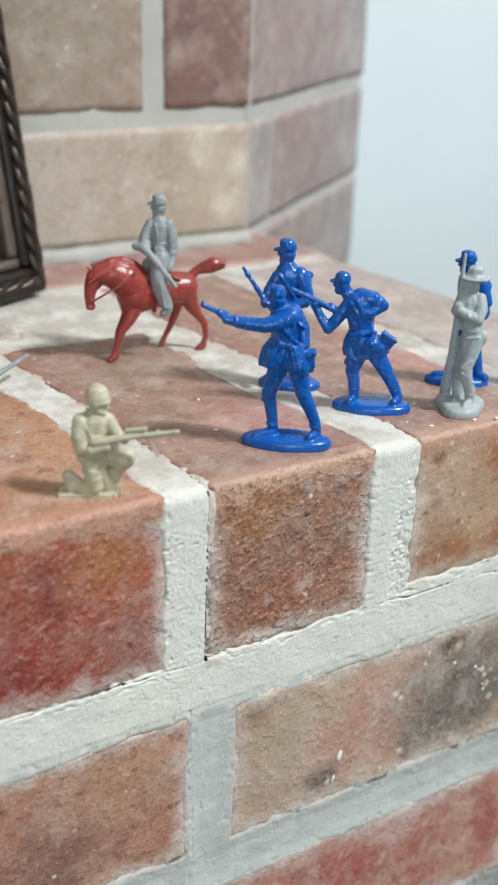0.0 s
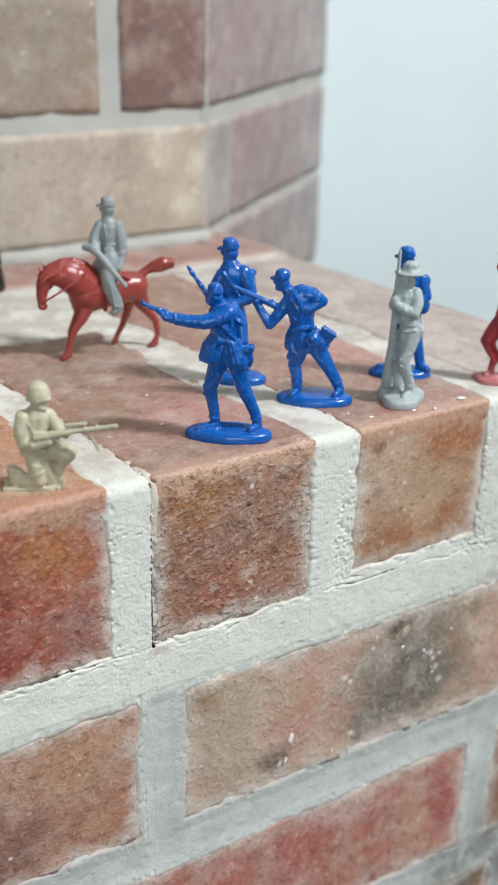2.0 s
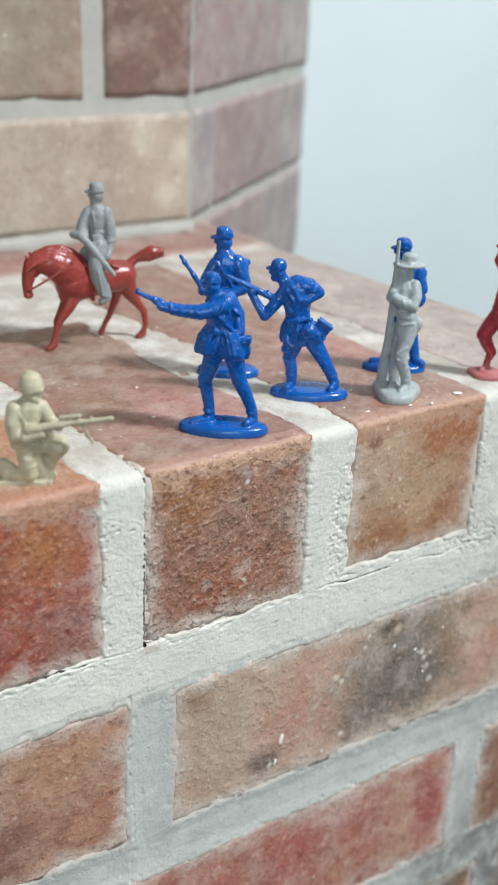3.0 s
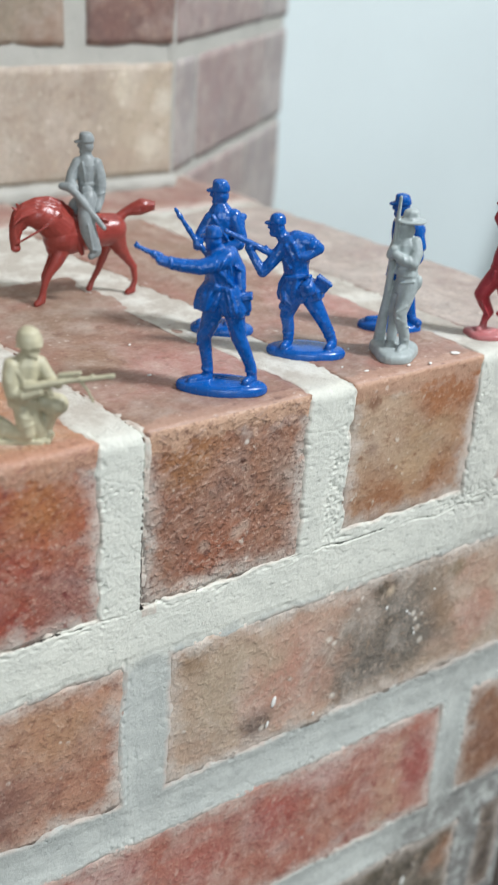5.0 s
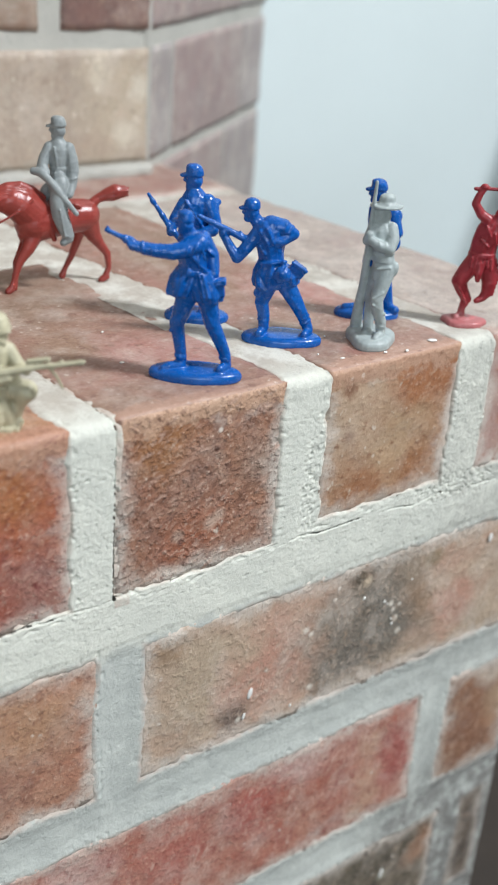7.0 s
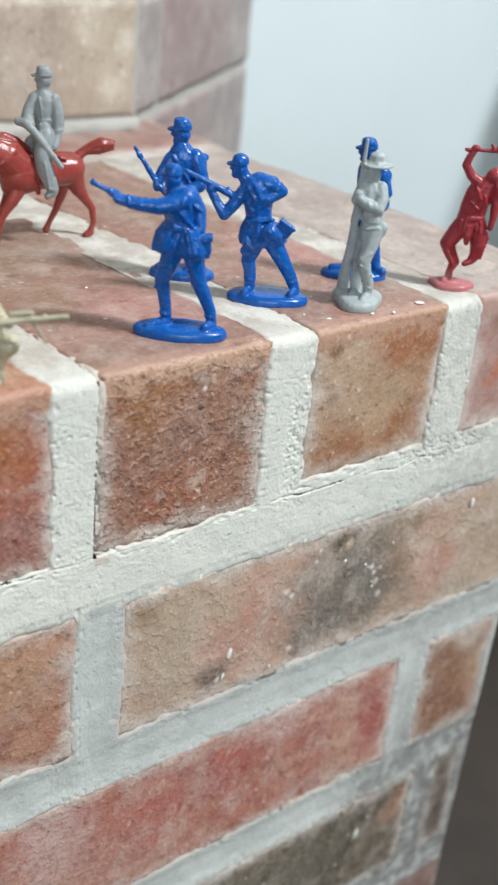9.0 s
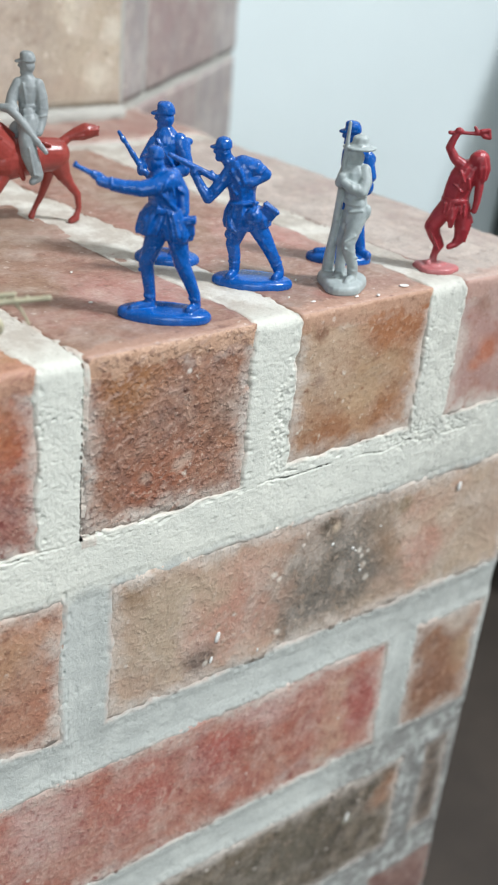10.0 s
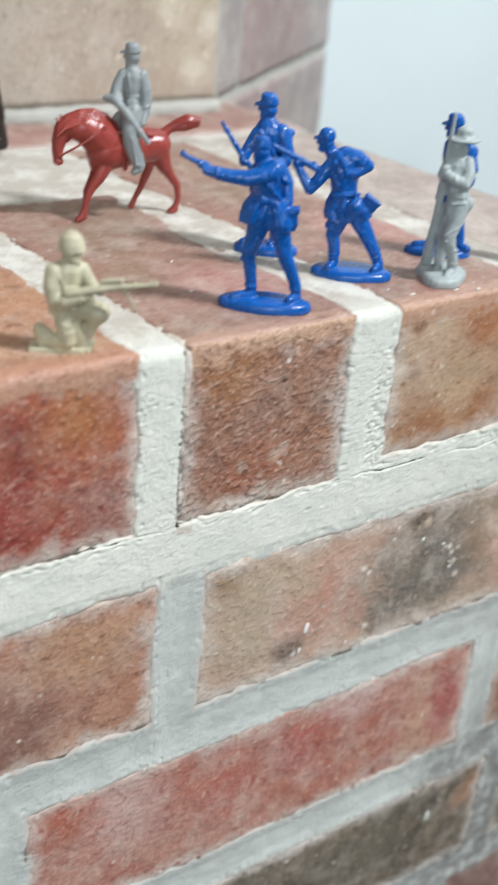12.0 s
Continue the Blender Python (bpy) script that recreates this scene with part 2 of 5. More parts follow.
def block_mesh(size, cell, radius, rough, seed, wave=0.02, ragged=0.0, rims=None):
    """Verts and faces of a box round the origin with rounded, worn edges and an uneven skin."""
    n = [max(1, round(s / c)) for s, c in zip(size, cell)]
    half = Vector(size) / 2
    index, verts, faces, rim = {}, [], [], []

    def vert(i, j, k):
        key = (i, j, k)
        if key not in index:
            p = Vector((size[0] * i / n[0], size[1] * j / n[1], size[2] * k / n[2])) - half
            s = Vector((seed * 3.1, seed * 1.7, seed * 2.3))
            gaps = sorted(h - abs(c) for h, c in zip(half, p))
            rim.append(gaps[1])
            worn = radius * (1 + 0.8 * noise.noise(p * 110 + s) + 0.5 * noise.noise(p * 320 + s))
            inner = Vector([max(-h + worn, min(h - worn, c)) for h, c in zip(half, p)])
            d = p - inner
            if d.length > 1e-9:
                out = d.normalized()
                p = inner + out * min(worn, max(abs(c) for c in d) if max(abs(c) for c in d) > worn * 0.999 else d.length)
            else:
                out = Vector((0, 0, 0))
            if gaps[1] < 0.012 and ragged:
                fall = 1 - gaps[1] / 0.012
                p = p - Vector([math.copysign(1, c) if h - abs(c) < 0.0125 else 0 for h, c in zip(half, p)]) * ragged * fall * (0.4 + 0.8 * noise.noise(p * 150 + s * 2) + 0.9 * noise.noise(p * 380 + s))
            p = p + out * rough * (noise.noise(p / wave + s) + 0.5 * noise.noise(p / (wave * 0.3) + s) + 0.3 * noise.noise(p / (wave * 0.12) + s))
            index[key] = len(verts)
            verts.append(p)
        return index[key]

    def side(a, b, c, at, flip):
        for i in range(n[a]):
            for j in range(n[b]):
                quad = []
                for u, w in ((0, 0), (1, 0), (1, 1), (0, 1)):
                    key = [0, 0, 0]
                    key[a], key[b], key[c] = i + u, j + w, at
                    quad.append(vert(*key))
                faces.append(quad[::-1] if flip else quad)

    for c in range(3):
        a, b = (c + 1) % 3, (c + 2) % 3
        side(a, b, c, n[c], False)
        side(a, b, c, 0, True)
    if rims is not None:
        rims += rim
    return verts, faces


def ease(verts, size, r, seed):
    """rounds off the arris between front and top"""
    out = []
    for v in verts:
        u, w = size.z / 2 - v.z, v.y + size.y / 2
        k = r * (1 + 0.6 * noise.noise(Vector((v.x * 70 + seed, seed, 0))) + 0.35 * noise.noise(Vector((v.x * 260 + seed, 0, seed))))
        if u < k and w < k:
            d = math.hypot(k - u, k - w)
            if d > k:
                u, w = k - (k - u) * k / d, k - (k - w) * k / d
                v = Vector((v.x, w - size.y / 2, size.z / 2 - u))
        out.append(v)
    return out


def brick(parent, lo, hi, material, seed, cell=0.0019, radius=0.0016, rough=0.0006, skew=0.0, bare_top=False, ragged=0.0004):
    lo, hi = Vector(lo), Vector(hi)
    size, mid = hi - lo, (hi + lo) / 2
    rims = []
    verts, faces = block_mesh(size, (cell, cell * 1.4, cell), radius, rough, seed, ragged=ragged, rims=rims)
    if bare_top:
        verts = ease(verts, size, 0.0016, seed)
        rims = [0.008 if v.z > size.z / 2 - 0.007 else g for v, g in zip(verts, rims)]
    if skew:
        verts = [Vector((v.x + skew * (v.y + mid.y), v.y, v.z)) for v in verts]
    ob = mesh_object("brick", verts, faces, material, parent)
    ob.data.attributes.new("rim", "FLOAT", "POINT").data.foreach_set("value", rims)
    if bare_top:
        ob.data.attributes.new("worn", "FLOAT", "POINT").data.foreach_set("value", [max(0.0, 1 - math.hypot(size.z / 2 - v.z, v.y + size.y / 2) / 0.0105) for v in verts])
    ob.location = mid
    return ob


# ---- the hearth ----
RUST = brick_material("rust_brick", 1, (0.3, 0.065, 0.04), (0.36, 0.115, 0.06), (0.17, 0.035, 0.03), 0.22,
                      [((0.012, -0.065, 0.016), 0.016, (0.4, 0.16, 0.06)), ((-0.012, -0.065, -0.014), 0.02, (0.25, 0.04, 0.03)), ((0.018, -0.065, -0.018), 0.014, (0.3, 0.15, 0.12))], relief=1.0, arris=(0.46, 0.27, 0.18), drag=(28, 0.75, (0.46, 0.26, 0.2)))
BROWN = brick_material("brown_brick", 2, (0.285, 0.13, 0.082), (0.34, 0.175, 0.108), (0.135, 0.062, 0.045), 0.25,
                       [((-0.016, -0.065, 0.018), 0.014, (0.33, 0.15, 0.06)), ((0.022, -0.065, 0.004), 0.013, (0.3, 0.2, 0.15)), ((-0.006, -0.065, -0.018), 0.016, (0.3, 0.105, 0.055)), ((-0.012, -0.065, -0.0275), 0.007, (0.5, 0.37, 0.3)), ((0.018, -0.065, -0.0265), 0.008, (0.42, 0.29, 0.22)), ((-0.0085, -0.065, -0.0135), 0.003, (0.5, 0.36, 0.28)), ((0.003, -0.065, -0.0122), 0.0032, (0.5, 0.36, 0.28)), ((0.0062, -0.065, -0.0108), 0.003, (0.5, 0.36, 0.28))], relief=1.45, arris=(0.52, 0.33, 0.22), flakes=((0.0, -0.065, -0.012), 0.045, 0.66, 300), drag=(32, 0.9, (0.47, 0.31, 0.24)))
ORANGE = brick_material("orange_brick", 3, (0.375, 0.225, 0.135), (0.35, 0.175, 0.09), (0.2, 0.08, 0.04), 0.25,
                        [((-0.02, -0.096, 0.008), 0.026, (0.47, 0.345, 0.24)), ((0.003, -0.096, -0.004), 0.019, (0.44, 0.3, 0.18)), ((0.006, -0.096, 0.0165), 0.012, (0.34, 0.14, 0.06)), ((0.015, -0.096, 0.0175), 0.012, (0.34, 0.14, 0.06)), ((0.023, -0.096, 0.018), 0.011, (0.33, 0.135, 0.06)), ((-0.012, -0.096, -0.021), 0.012, (0.31, 0.135, 0.06)), ((0.014, -0.096, -0.018), 0.012, (0.32, 0.145, 0.065)), ((-0.02, -0.096, 0.0194), 0.004, (0.2, 0.1, 0.06)), ((-0.018, -0.096, 0.0016), 0.003, (0.24, 0.14, 0.09))], relief=0.6, arris=(0.46, 0.28, 0.19), drag=(22, 0.45, (0.5, 0.36, 0.25)), flakes=((-0.008, -0.096, 0.0), 0.05, 0.64, 260))
PINK = brick_material("pink_brick", 4, (0.38, 0.22, 0.19), (0.42, 0.27, 0.23), (0.3, 0.12, 0.08), 0.4,
                      [((-0.0093, -0.096, -0.0017), 0.008, (0.4, 0.13, 0.065)), ((-0.0146, -0.096, -0.0065), 0.004, (0.4, 0.13, 0.065)), ((-0.015, -0.096, 0.016), 0.006, (0.3, 0.17, 0.13))], relief=0.4, arris=(0.42, 0.27, 0.22))
BUFF = brick_material("buff_brick", 5, (0.465, 0.36, 0.262), (0.47, 0.31, 0.23), (0.34, 0.245, 0.175), 0.55,
                      [((-0.075, -0.045, 0.006), 0.03, (0.44, 0.35, 0.25)), ((-0.044, -0.045, -0.005), 0.028, (0.48, 0.25, 0.185)), ((-0.002, -0.045, -0.004), 0.038, (0.15, 0.138, 0.112)), ((0.01, -0.045, 0.003), 0.024, (0.14, 0.13, 0.11)), ((0.02, -0.045, 0.016), 0.014, (0.25, 0.2, 0.15)), ((-0.011, -0.045, -0.013), 0.018, (0.15, 0.135, 0.115)),
                       ((0.0265, -0.045, 0.004), 0.014, (0.3, 0.2, 0.13)), ((0.046, -0.045, -0.006), 0.018, (0.44, 0.23, 0.17)), ((0.075, -0.045, 0.004), 0.026, (0.42, 0.32, 0.24)), ((-0.0585, -0.045, -0.0172), 0.009, (0.12, 0.09, 0.075)), ((-0.085, -0.045, 0.021), 0.009, (0.3, 0.2, 0.12)), ((0.03, -0.045, 0.02), 0.006, (0.2, 0.15, 0.08)), ((-0.0074, -0.045, 0.0218), 0.0058, (0.05, 0.04, 0.025)), ((0.0, -0.045, 0.0235), 0.0048, (0.05, 0.04, 0.025)), ((-0.003, -0.045, 0.019), 0.003, (0.62, 0.5, 0.36)), ((-0.002, -0.045, 0.007), 0.0035, (0.06, 0.05, 0.035))] + [((x, -0.045, z), size, (0.74, 0.69, 0.6)) for x, z, size in ((-0.0556, -0.0197, 0.0018), (0.0103, 0.0052, 0.0016), (0.0132, -0.0023, 0.0018), (0.0154, -0.0086, 0.002), (0.0118, 0.0022, 0.0013), (0.0148, 0.0034, 0.0012), (-0.0292, 0.0079, 0.0017), (-0.0265, 0.0052, 0.0016), (-0.0247, -0.0185, 0.0018))], relief=1.0, drag=(70, 0.5, (0.6, 0.49, 0.39)))
CRIMSON = brick_material("crimson_brick", 6, (0.37, 0.122, 0.08), (0.44, 0.235, 0.18), (0.27, 0.085, 0.07), 0.45,
                         [((0.084, -0.045, 0.0), 0.02, (0.35, 0.1, 0.085)), ((0.033, -0.045, 0.022), 0.017, (0.5, 0.34, 0.3)), ((0.012, -0.045, 0.009), 0.016, (0.36, 0.09, 0.07)), ((-0.02, -0.045, 0.004), 0.02, (0.38, 0.12, 0.09)),
                          ((0.069, -0.045, -0.018), 0.0105, (0.47, 0.29, 0.2)), ((0.0695, -0.045, -0.004), 0.0105, (0.47, 0.29, 0.2)), ((0.069, -0.045, 0.012), 0.0105, (0.47, 0.29, 0.2)), ((0.04, -0.045, -0.012), 0.014, (0.42, 0.2, 0.14)), ((-0.06, -0.045, 0.012), 0.022, (0.5, 0.33, 0.29))], relief=0.9, drag=(78, 0.75, (0.54, 0.36, 0.29)))
TAWNY = brick_material("tawny_brick", 7, (0.395, 0.17, 0.105), (0.43, 0.245, 0.165), (0.19, 0.085, 0.06), 0.3,
                       [((0.045, -0.045, -0.012), 0.024, (0.22, 0.11, 0.085)), ((0.07, -0.045, 0.014), 0.02, (0.42, 0.24, 0.14))], relief=0.9, drag=(60, 0.5, (0.48, 0.33, 0.24)))
OLIVE = brick_material("olive_brick", 8, (0.1, 0.085, 0.062), (0.16, 0.13, 0.09), (0.045, 0.038, 0.03), 0.32,
                       [((0.073, -0.045, 0.012), 0.016, (0.3, 0.14, 0.07)), ((0.0465, -0.045, 0.007), 0.004, (0.36, 0.36, 0.28)), ((0.01, -0.045, 0.0), 0.03, (0.13, 0.115, 0.085))], relief=0.65, drag=(75, 0.5, (0.34, 0.31, 0.27)))
UMBER = brick_material("umber_brick", 19, (0.25, 0.12, 0.07), (0.31, 0.17, 0.1), (0.14, 0.07, 0.045), 0.3,
                       [((-0.008, -0.045, -0.004), 0.014, (0.21, 0.095, 0.055)), ((0.013, -0.045, 0.004), 0.014, (0.4, 0.28, 0.18)), ((0.006, -0.045, 0.024), 0.012, (0.5, 0.42, 0.34))], relief=0.7, drag=(60, 0.5, (0.44, 0.31, 0.22)))
# sooty clay, like OLIVE darkened further for the weaker light low on the right
SOOTY = brick_material("sooty_brick", 17, (0.075, 0.062, 0.05), (0.13, 0.1, 0.075), (0.035, 0.03, 0.026), 0.3, relief=0.6, smeared=0.5)
ROSE = brick_material("rose_brick", 9, (0.33, 0.165, 0.135), (0.33, 0.215, 0.18), (0.22, 0.11, 0.09), 0.5, gloss=0.42, relief=0.3, smeared=0.4)
WORN = brick_material("worn_brick_top", 13, (0.33, 0.165, 0.13), (0.29, 0.185, 0.135), (0.18, 0.09, 0.065), 0.45, [((-0.006, 0.03, 0.028), 0.034, (0.27, 0.19, 0.135)), ((-0.02, -0.01, 0.028), 0.02, (0.28, 0.18, 0.12)), ((0.012, -0.03, 0.028), 0.026, (0.4, 0.19, 0.16))], gloss=0.47, relief=0.45, smeared=0.4, arris=(0.42, 0.26, 0.19), flakes=((0.0, 0.0, 0.0), 0.3, 0.655, 330), drag=(0, 0.5, (0.5, 0.37, 0.3)))
WORN_TAN = brick_material("worn_tan_top", 14, (0.43, 0.235, 0.13), (0.39, 0.2, 0.115), (0.22, 0.1, 0.065), 0.5, gloss=0.5, relief=0.9, smeared=0.4, arris=(0.44, 0.23, 0.15))
WORN_PALE = brick_material("worn_pale_top", 15, (0.41, 0.355, 0.315), (0.36, 0.285, 0.255), (0.26, 0.21, 0.18), 0.85, gloss=0.5, relief=0.8, smeared=0.5, arris=(0.42, 0.3, 0.25))
CREAM = brick_material("cream_brick", 10, (0.4, 0.335, 0.27), (0.385, 0.305, 0.235), (0.29, 0.225, 0.17), 0.45,
                       [((-0.055, -0.045, 0.0), 0.085, (0.54, 0.495, 0.425)), ((0.085, -0.045, 0.004), 0.034, (0.47, 0.395, 0.295)), ((0.09, -0.045, -0.012), 0.01, (0.62, 0.57, 0.46)), ((0.075, -0.045, 0.014), 0.009, (0.6, 0.54, 0.43)), ((0.097, -0.045, 0.008), 0.007, (0.62, 0.57, 0.47))], relief=0.6, smeared=0.05, flakes=((0.075, -0.045, 0.0), 0.085, 0.615, 250), drag=(80, 0.4, (0.55, 0.46, 0.35)))
PLUM = brick_material("plum_brick", 11, (0.19, 0.105, 0.088), (0.225, 0.14, 0.115), (0.13, 0.08, 0.072), 0.35, relief=0.25, smeared=0.05)
MAUVE = brick_material("mauve_brick", 12, (0.295, 0.21, 0.2), (0.315, 0.26, 0.245), (0.2, 0.15, 0.145), 0.4, relief=0.3, smeared=0.05, drag=(88, 0.5, (0.36, 0.31, 0.295)))
ASHEN = brick_material("ashen_brick", 18, (0.29, 0.255, 0.245), (0.33, 0.305, 0.295), (0.28, 0.24, 0.235), 0.5, relief=0.2, smeared=0.05)
SANDY = brick_material("sandy_brick", 16, (0.275, 0.22, 0.17), (0.29, 0.185, 0.135), (0.21, 0.155, 0.115), 0.4,
                       [((0.055, -0.045, 0.0), 0.05, (0.29, 0.245, 0.185)), ((-0.045, -0.045, 0.0), 0.06, (0.4, 0.2, 0.12))], relief=0.3, smeared=0.05)


def mortar_block(name, lo, hi, material, cell, seed, rough=0.0008, skew=0.0, parent=None, radius=0.003):
    lo, hi = Vector(lo), Vector(hi)
    verts, faces = block_mesh(hi - lo, (cell,) * 3, radius, rough, seed, 0.012)
    mid = (lo + hi) / 2
    verts = [v + mid for v in verts]
    if skew:
        verts = [Vector((v.x + skew * max(0.0, v.y), v.y, v.z)) for v in verts]
    return mesh_object(name, verts, faces, material, parent)


hearth = mortar_block("hearth", (-0.3, 0.004, 0.0), (0.1975, 0.5, TOP - 0.0032), MORTAR_STAINED, 0.0032, 5, skew=SKEW)
tagged(hearth, "raised brick hearth with thick pale mortar joints", "hearth", kind="structure")

# the top course, bricks laid with their ends to the room: from, to, underside, clay, worn top
ends = [(-0.2175, -0.1615, 0.057, TAWNY, WORN_TAN), (-0.1455, -0.0885, 0.057, ORANGE, WORN_TAN), (-0.0735, -0.0128, 0.057, RUST, WORN_TAN),
        (0.0005, 0.0585, 0.057, BROWN, WORN), (0.0745, 0.1318, 0.053, ORANGE, WORN), (0.1465, 0.2005, 0.052, PINK, WORN_PALE)]
for i, (a, b, tall, mat, top) in enumerate(ends):
    deep = 0.13 if i < 4 else 0.192
    ob = brick(hearth, (a, 0.0, TOP - tall), (b, deep, TOP + 0.0004), mat, 20 + i, skew=SKEW, radius=0.0006, bare_top=True)
    ob.data.materials.append(top)
    for p in ob.data.polygons:
        if p.normal.z > 0.75:
            p.material_index = 1
brick(hearth, (-0.13, 0.143, TOP - 0.057), (0.018, 0.187, TOP + 0.0004), WORN_PALE, 29, skew=SKEW, cell=0.003)
# the row along the chimney breast
for i, (a, b, mat) in enumerate([(-0.28, -0.12, ROSE), (-0.11, 0.0955, ROSE), (0.102, 0.205, ROSE)]):
    brick(hearth, (a, 0.2, TOP - 0.057), (b, 0.262, TOP + 0.0004), mat, 30 + i, skew=SKEW, cell=0.003)


# the courses of the front
courses = [
    (0.3185, 0.374, [(-0.19, -0.005, TAWNY), (0.0105, 0.2, BUFF)]),
    (0.244, 0.3005, [(-0.26, -0.064, OLIVE), (-0.049, 0.1425, CRIMSON), (0.156, 0.1975, UMBER)]),
    (0.1695, 0.226, [(-0.19, -0.005, PINK), (0.0105, 0.165, OLIVE), (0.178, 0.1955, SOOTY)]),
    (0.095, 0.1515, [(-0.26, -0.064, TAWNY), (-0.049, 0.1425, RUST), (0.156, 0.2, PLUM)]),
    (0.0205, 0.077, [(-0.19, -0.005, TAWNY), (0.0105, 0.2, CRIMSON)]),
]
for r, (lo, hi, row) in enumerate(courses):
    for i, (a, b, mat) in enumerate(row):
        brick(hearth, (a, 0.0, lo), (b, 0.09, hi), mat, 40 + 5 * r + i, rough=0.0006, radius=0.0005)


def hearth_mortar():
    """One skin of mortar over front and top: flush round the top course, struck hollow in the joints below, cracked where it has shrunk from the bricks."""
    bend = 0.0032
    turn_at, turn_end = TOP - bend, TOP - bend + bend * math.pi / 2
    flat = turn_end - bend                      # s - flat is the depth y on the top
    blocks = [(a, b, TOP - tall, (0.13 if i < 4 else 0.192) + flat) for i, (a, b, tall, mat, top) in enumerate(ends)]
    blocks += [(a, b, lo, hi) for lo, hi, row in courses for a, b, mat in row] + [(-0.13, 0.018, 0.143 + flat, 0.187 + flat)]
    levels = []
    z = 0.085
    while z < 0.199 + flat:
        levels.append(z)
        z += 0.00022 if 0.3908 < z < 0.3958 else 0.0003 if 0.4325 < z < 0.4385 else 0.0004 if 0.382 < z < 0.435 else 0.0008 if z < turn_end + 0.004 else 0.0016
    columns, x = [], -0.215
    while x < 0.1995:
        columns.append(x)
        x += 0.00022 if -0.002 < x < 0.0024 else 0.0003 if -0.0135 < x < -0.001 else 0.0004 if 0.065 < x < 0.076 or 0.115 < x < 0.168 else 0.0008
    verts, stain, struck, thin, right_dark, index, faces = [], [], [], [], [], {}, []
    for j, s in enumerate(levels):
        near = [q for q in blocks if q[2] - 0.03 < s < q[3] + 0.03]
        for i, x in enumerate(columns):
            d = min(max(a - x, x - b, lo - s, s - hi) for a, b, lo, hi in near)
            if d < -0.005:
                continue
            p = Vector((x, s, 0.0))
            rough = noise.noise(p * 130) + 0.6 * noise.noise(p * 330)
            calm = 0.3 if abs(x - 0.0005) < 0.004 else 1.0
            d += (0.0 if calm == 1.0 else 0.0007 if s > 0.372 else 0.0) + (0.0006 + 0.001 * noise.noise(p * 45) if s < 0.377 else 0.0008) + calm * ((0.001 if s > 0.377 else 0.0008) * rough + 0.0011 * noise.noise(p * 60 + Vector((7, 0, 0))))
            if s > turn_end:
                d += 0.0022 * noise.noise(p * 38 + Vector((0, 0, 4)))
                # a trowelled smear over the brown brick's edge
                d += 0.03 * max(0.0, 1 - math.hypot((x - 0.057) / 0.024, (s - flat - 0.082) / 0.042)) * (1 + 0.5 * noise.noise(p * 70))
            fall = min(1.0, max(0.0, (0.0004 - d) / (0.003 if s > 0.377 else 0.006)))
            h = (0.0003 if s > 0.377 else 0.0001) + 0.0002 * rough + 0.00014 * noise.noise(p * 900) - 0.003 * fall * fall * (3 - 2 * fall)
            if 0.0 < d < 0.0026 and noise.noise(p * 520) + 0.4 * noise.noise(p * 120) > 0.3:
                h -= 0.0004
            # gritty, badly filled stretches
            grit = max(0.0, 1 - math.hypot((x - 0.14) / 0.026, (s - 0.3935) / 0.007), 1 - math.hypot((x - 0.0705) / 0.0045, (s - 0.411) / 0.024))
            if grit > 0:
                pocked = 0.6 * noise.noise(p * 480) + 0.9 * noise.noise(p * 1050)
                h -= min(1.0, 2 * grit) * (0.0002 + 0.0006 * min(1.0, max(0.0, pocked - 0.1) / 0.25))
            if s < 0.3745:
                f = min(1.0, max(0.0, d) / 0.006)
                h -= 0.0007 * f * f * (3 - 2 * f) * min(1.0, (0.3745 - s) / 0.004)
            else:
                # hair cracks: under the top course, beside the brown brick, across one joint
                gate = noise.noise(Vector((x * 70, 3.0, s * 70)))
                bed = abs(s - (TOP - 0.0568) + 0.03 * max(0.0, x - 0.09) - 0.0014 * noise.noise(Vector((x * 80, 9.0, 0))) - 0.0005 * noise.noise(Vector((x * 520, 4.0, 0))))
                side = abs(x - 0.0001 - 0.0006 * noise.noise(Vector((5.0, s * 120, 0))) - 0.00022 * noise.noise(Vector((1.0, s * 700, 0))))
                cap = abs(s - (TOP - 0.0148) - 0.0016 * noise.noise(Vector((x * 140, 1.0, 4.0))) + 0.12 * (x + 0.006))
                gape = 0.00008 + 0.00018 * max(0.0, noise.noise(Vector((x * 150, 2.0, 6.0))) + 0.1)
                along = gate + 0.7 * noise.noise(Vector((x * 420, 7.0, 1.0)))
                if x < 0.003 or 0.02 < x < 0.032 or 0.058 < x < 0.17:
                    if bed < gape and along > 0.3:
                        continue
                    h -= 0.0011 * max(0.0, 1 - bed / 0.00045) * min(1.0, max(0.0, along + 0.5))
                if TOP - 0.057 < s < turn_end + 0.008 and abs(x) < 0.008:
                    gape = min(1.0, max(0.0, (TOP - 0.012 - s) / 0.03))
                    jag = noise.noise(Vector((3.0, s * 900, 0))) + 0.6 * noise.noise(Vector((8.0, s * 310, 0)))
                    if side < 0.0001 + 0.0002 * gape + 0.00016 * jag and gate + jag + 1.1 * gape > 0.45:
                        continue
                    h -= 0.0008 * max(0.0, 1 - side / 0.0004)
                    if x > 0.0004:
                        h -= 0.0007 * (0.3 + 0.7 * gape)
                if math.hypot(x - 0.0004, 1.3 * (s - 0.3934)) < 0.0008 + 0.0003 * noise.noise(p * 900):
                    continue
                if cap < 0.0011 and -0.0128 < x < 0.0005 and noise.noise(p * 620) + 0.5 * noise.noise(p * 1300) > 0.45:
                    h -= 0.0009
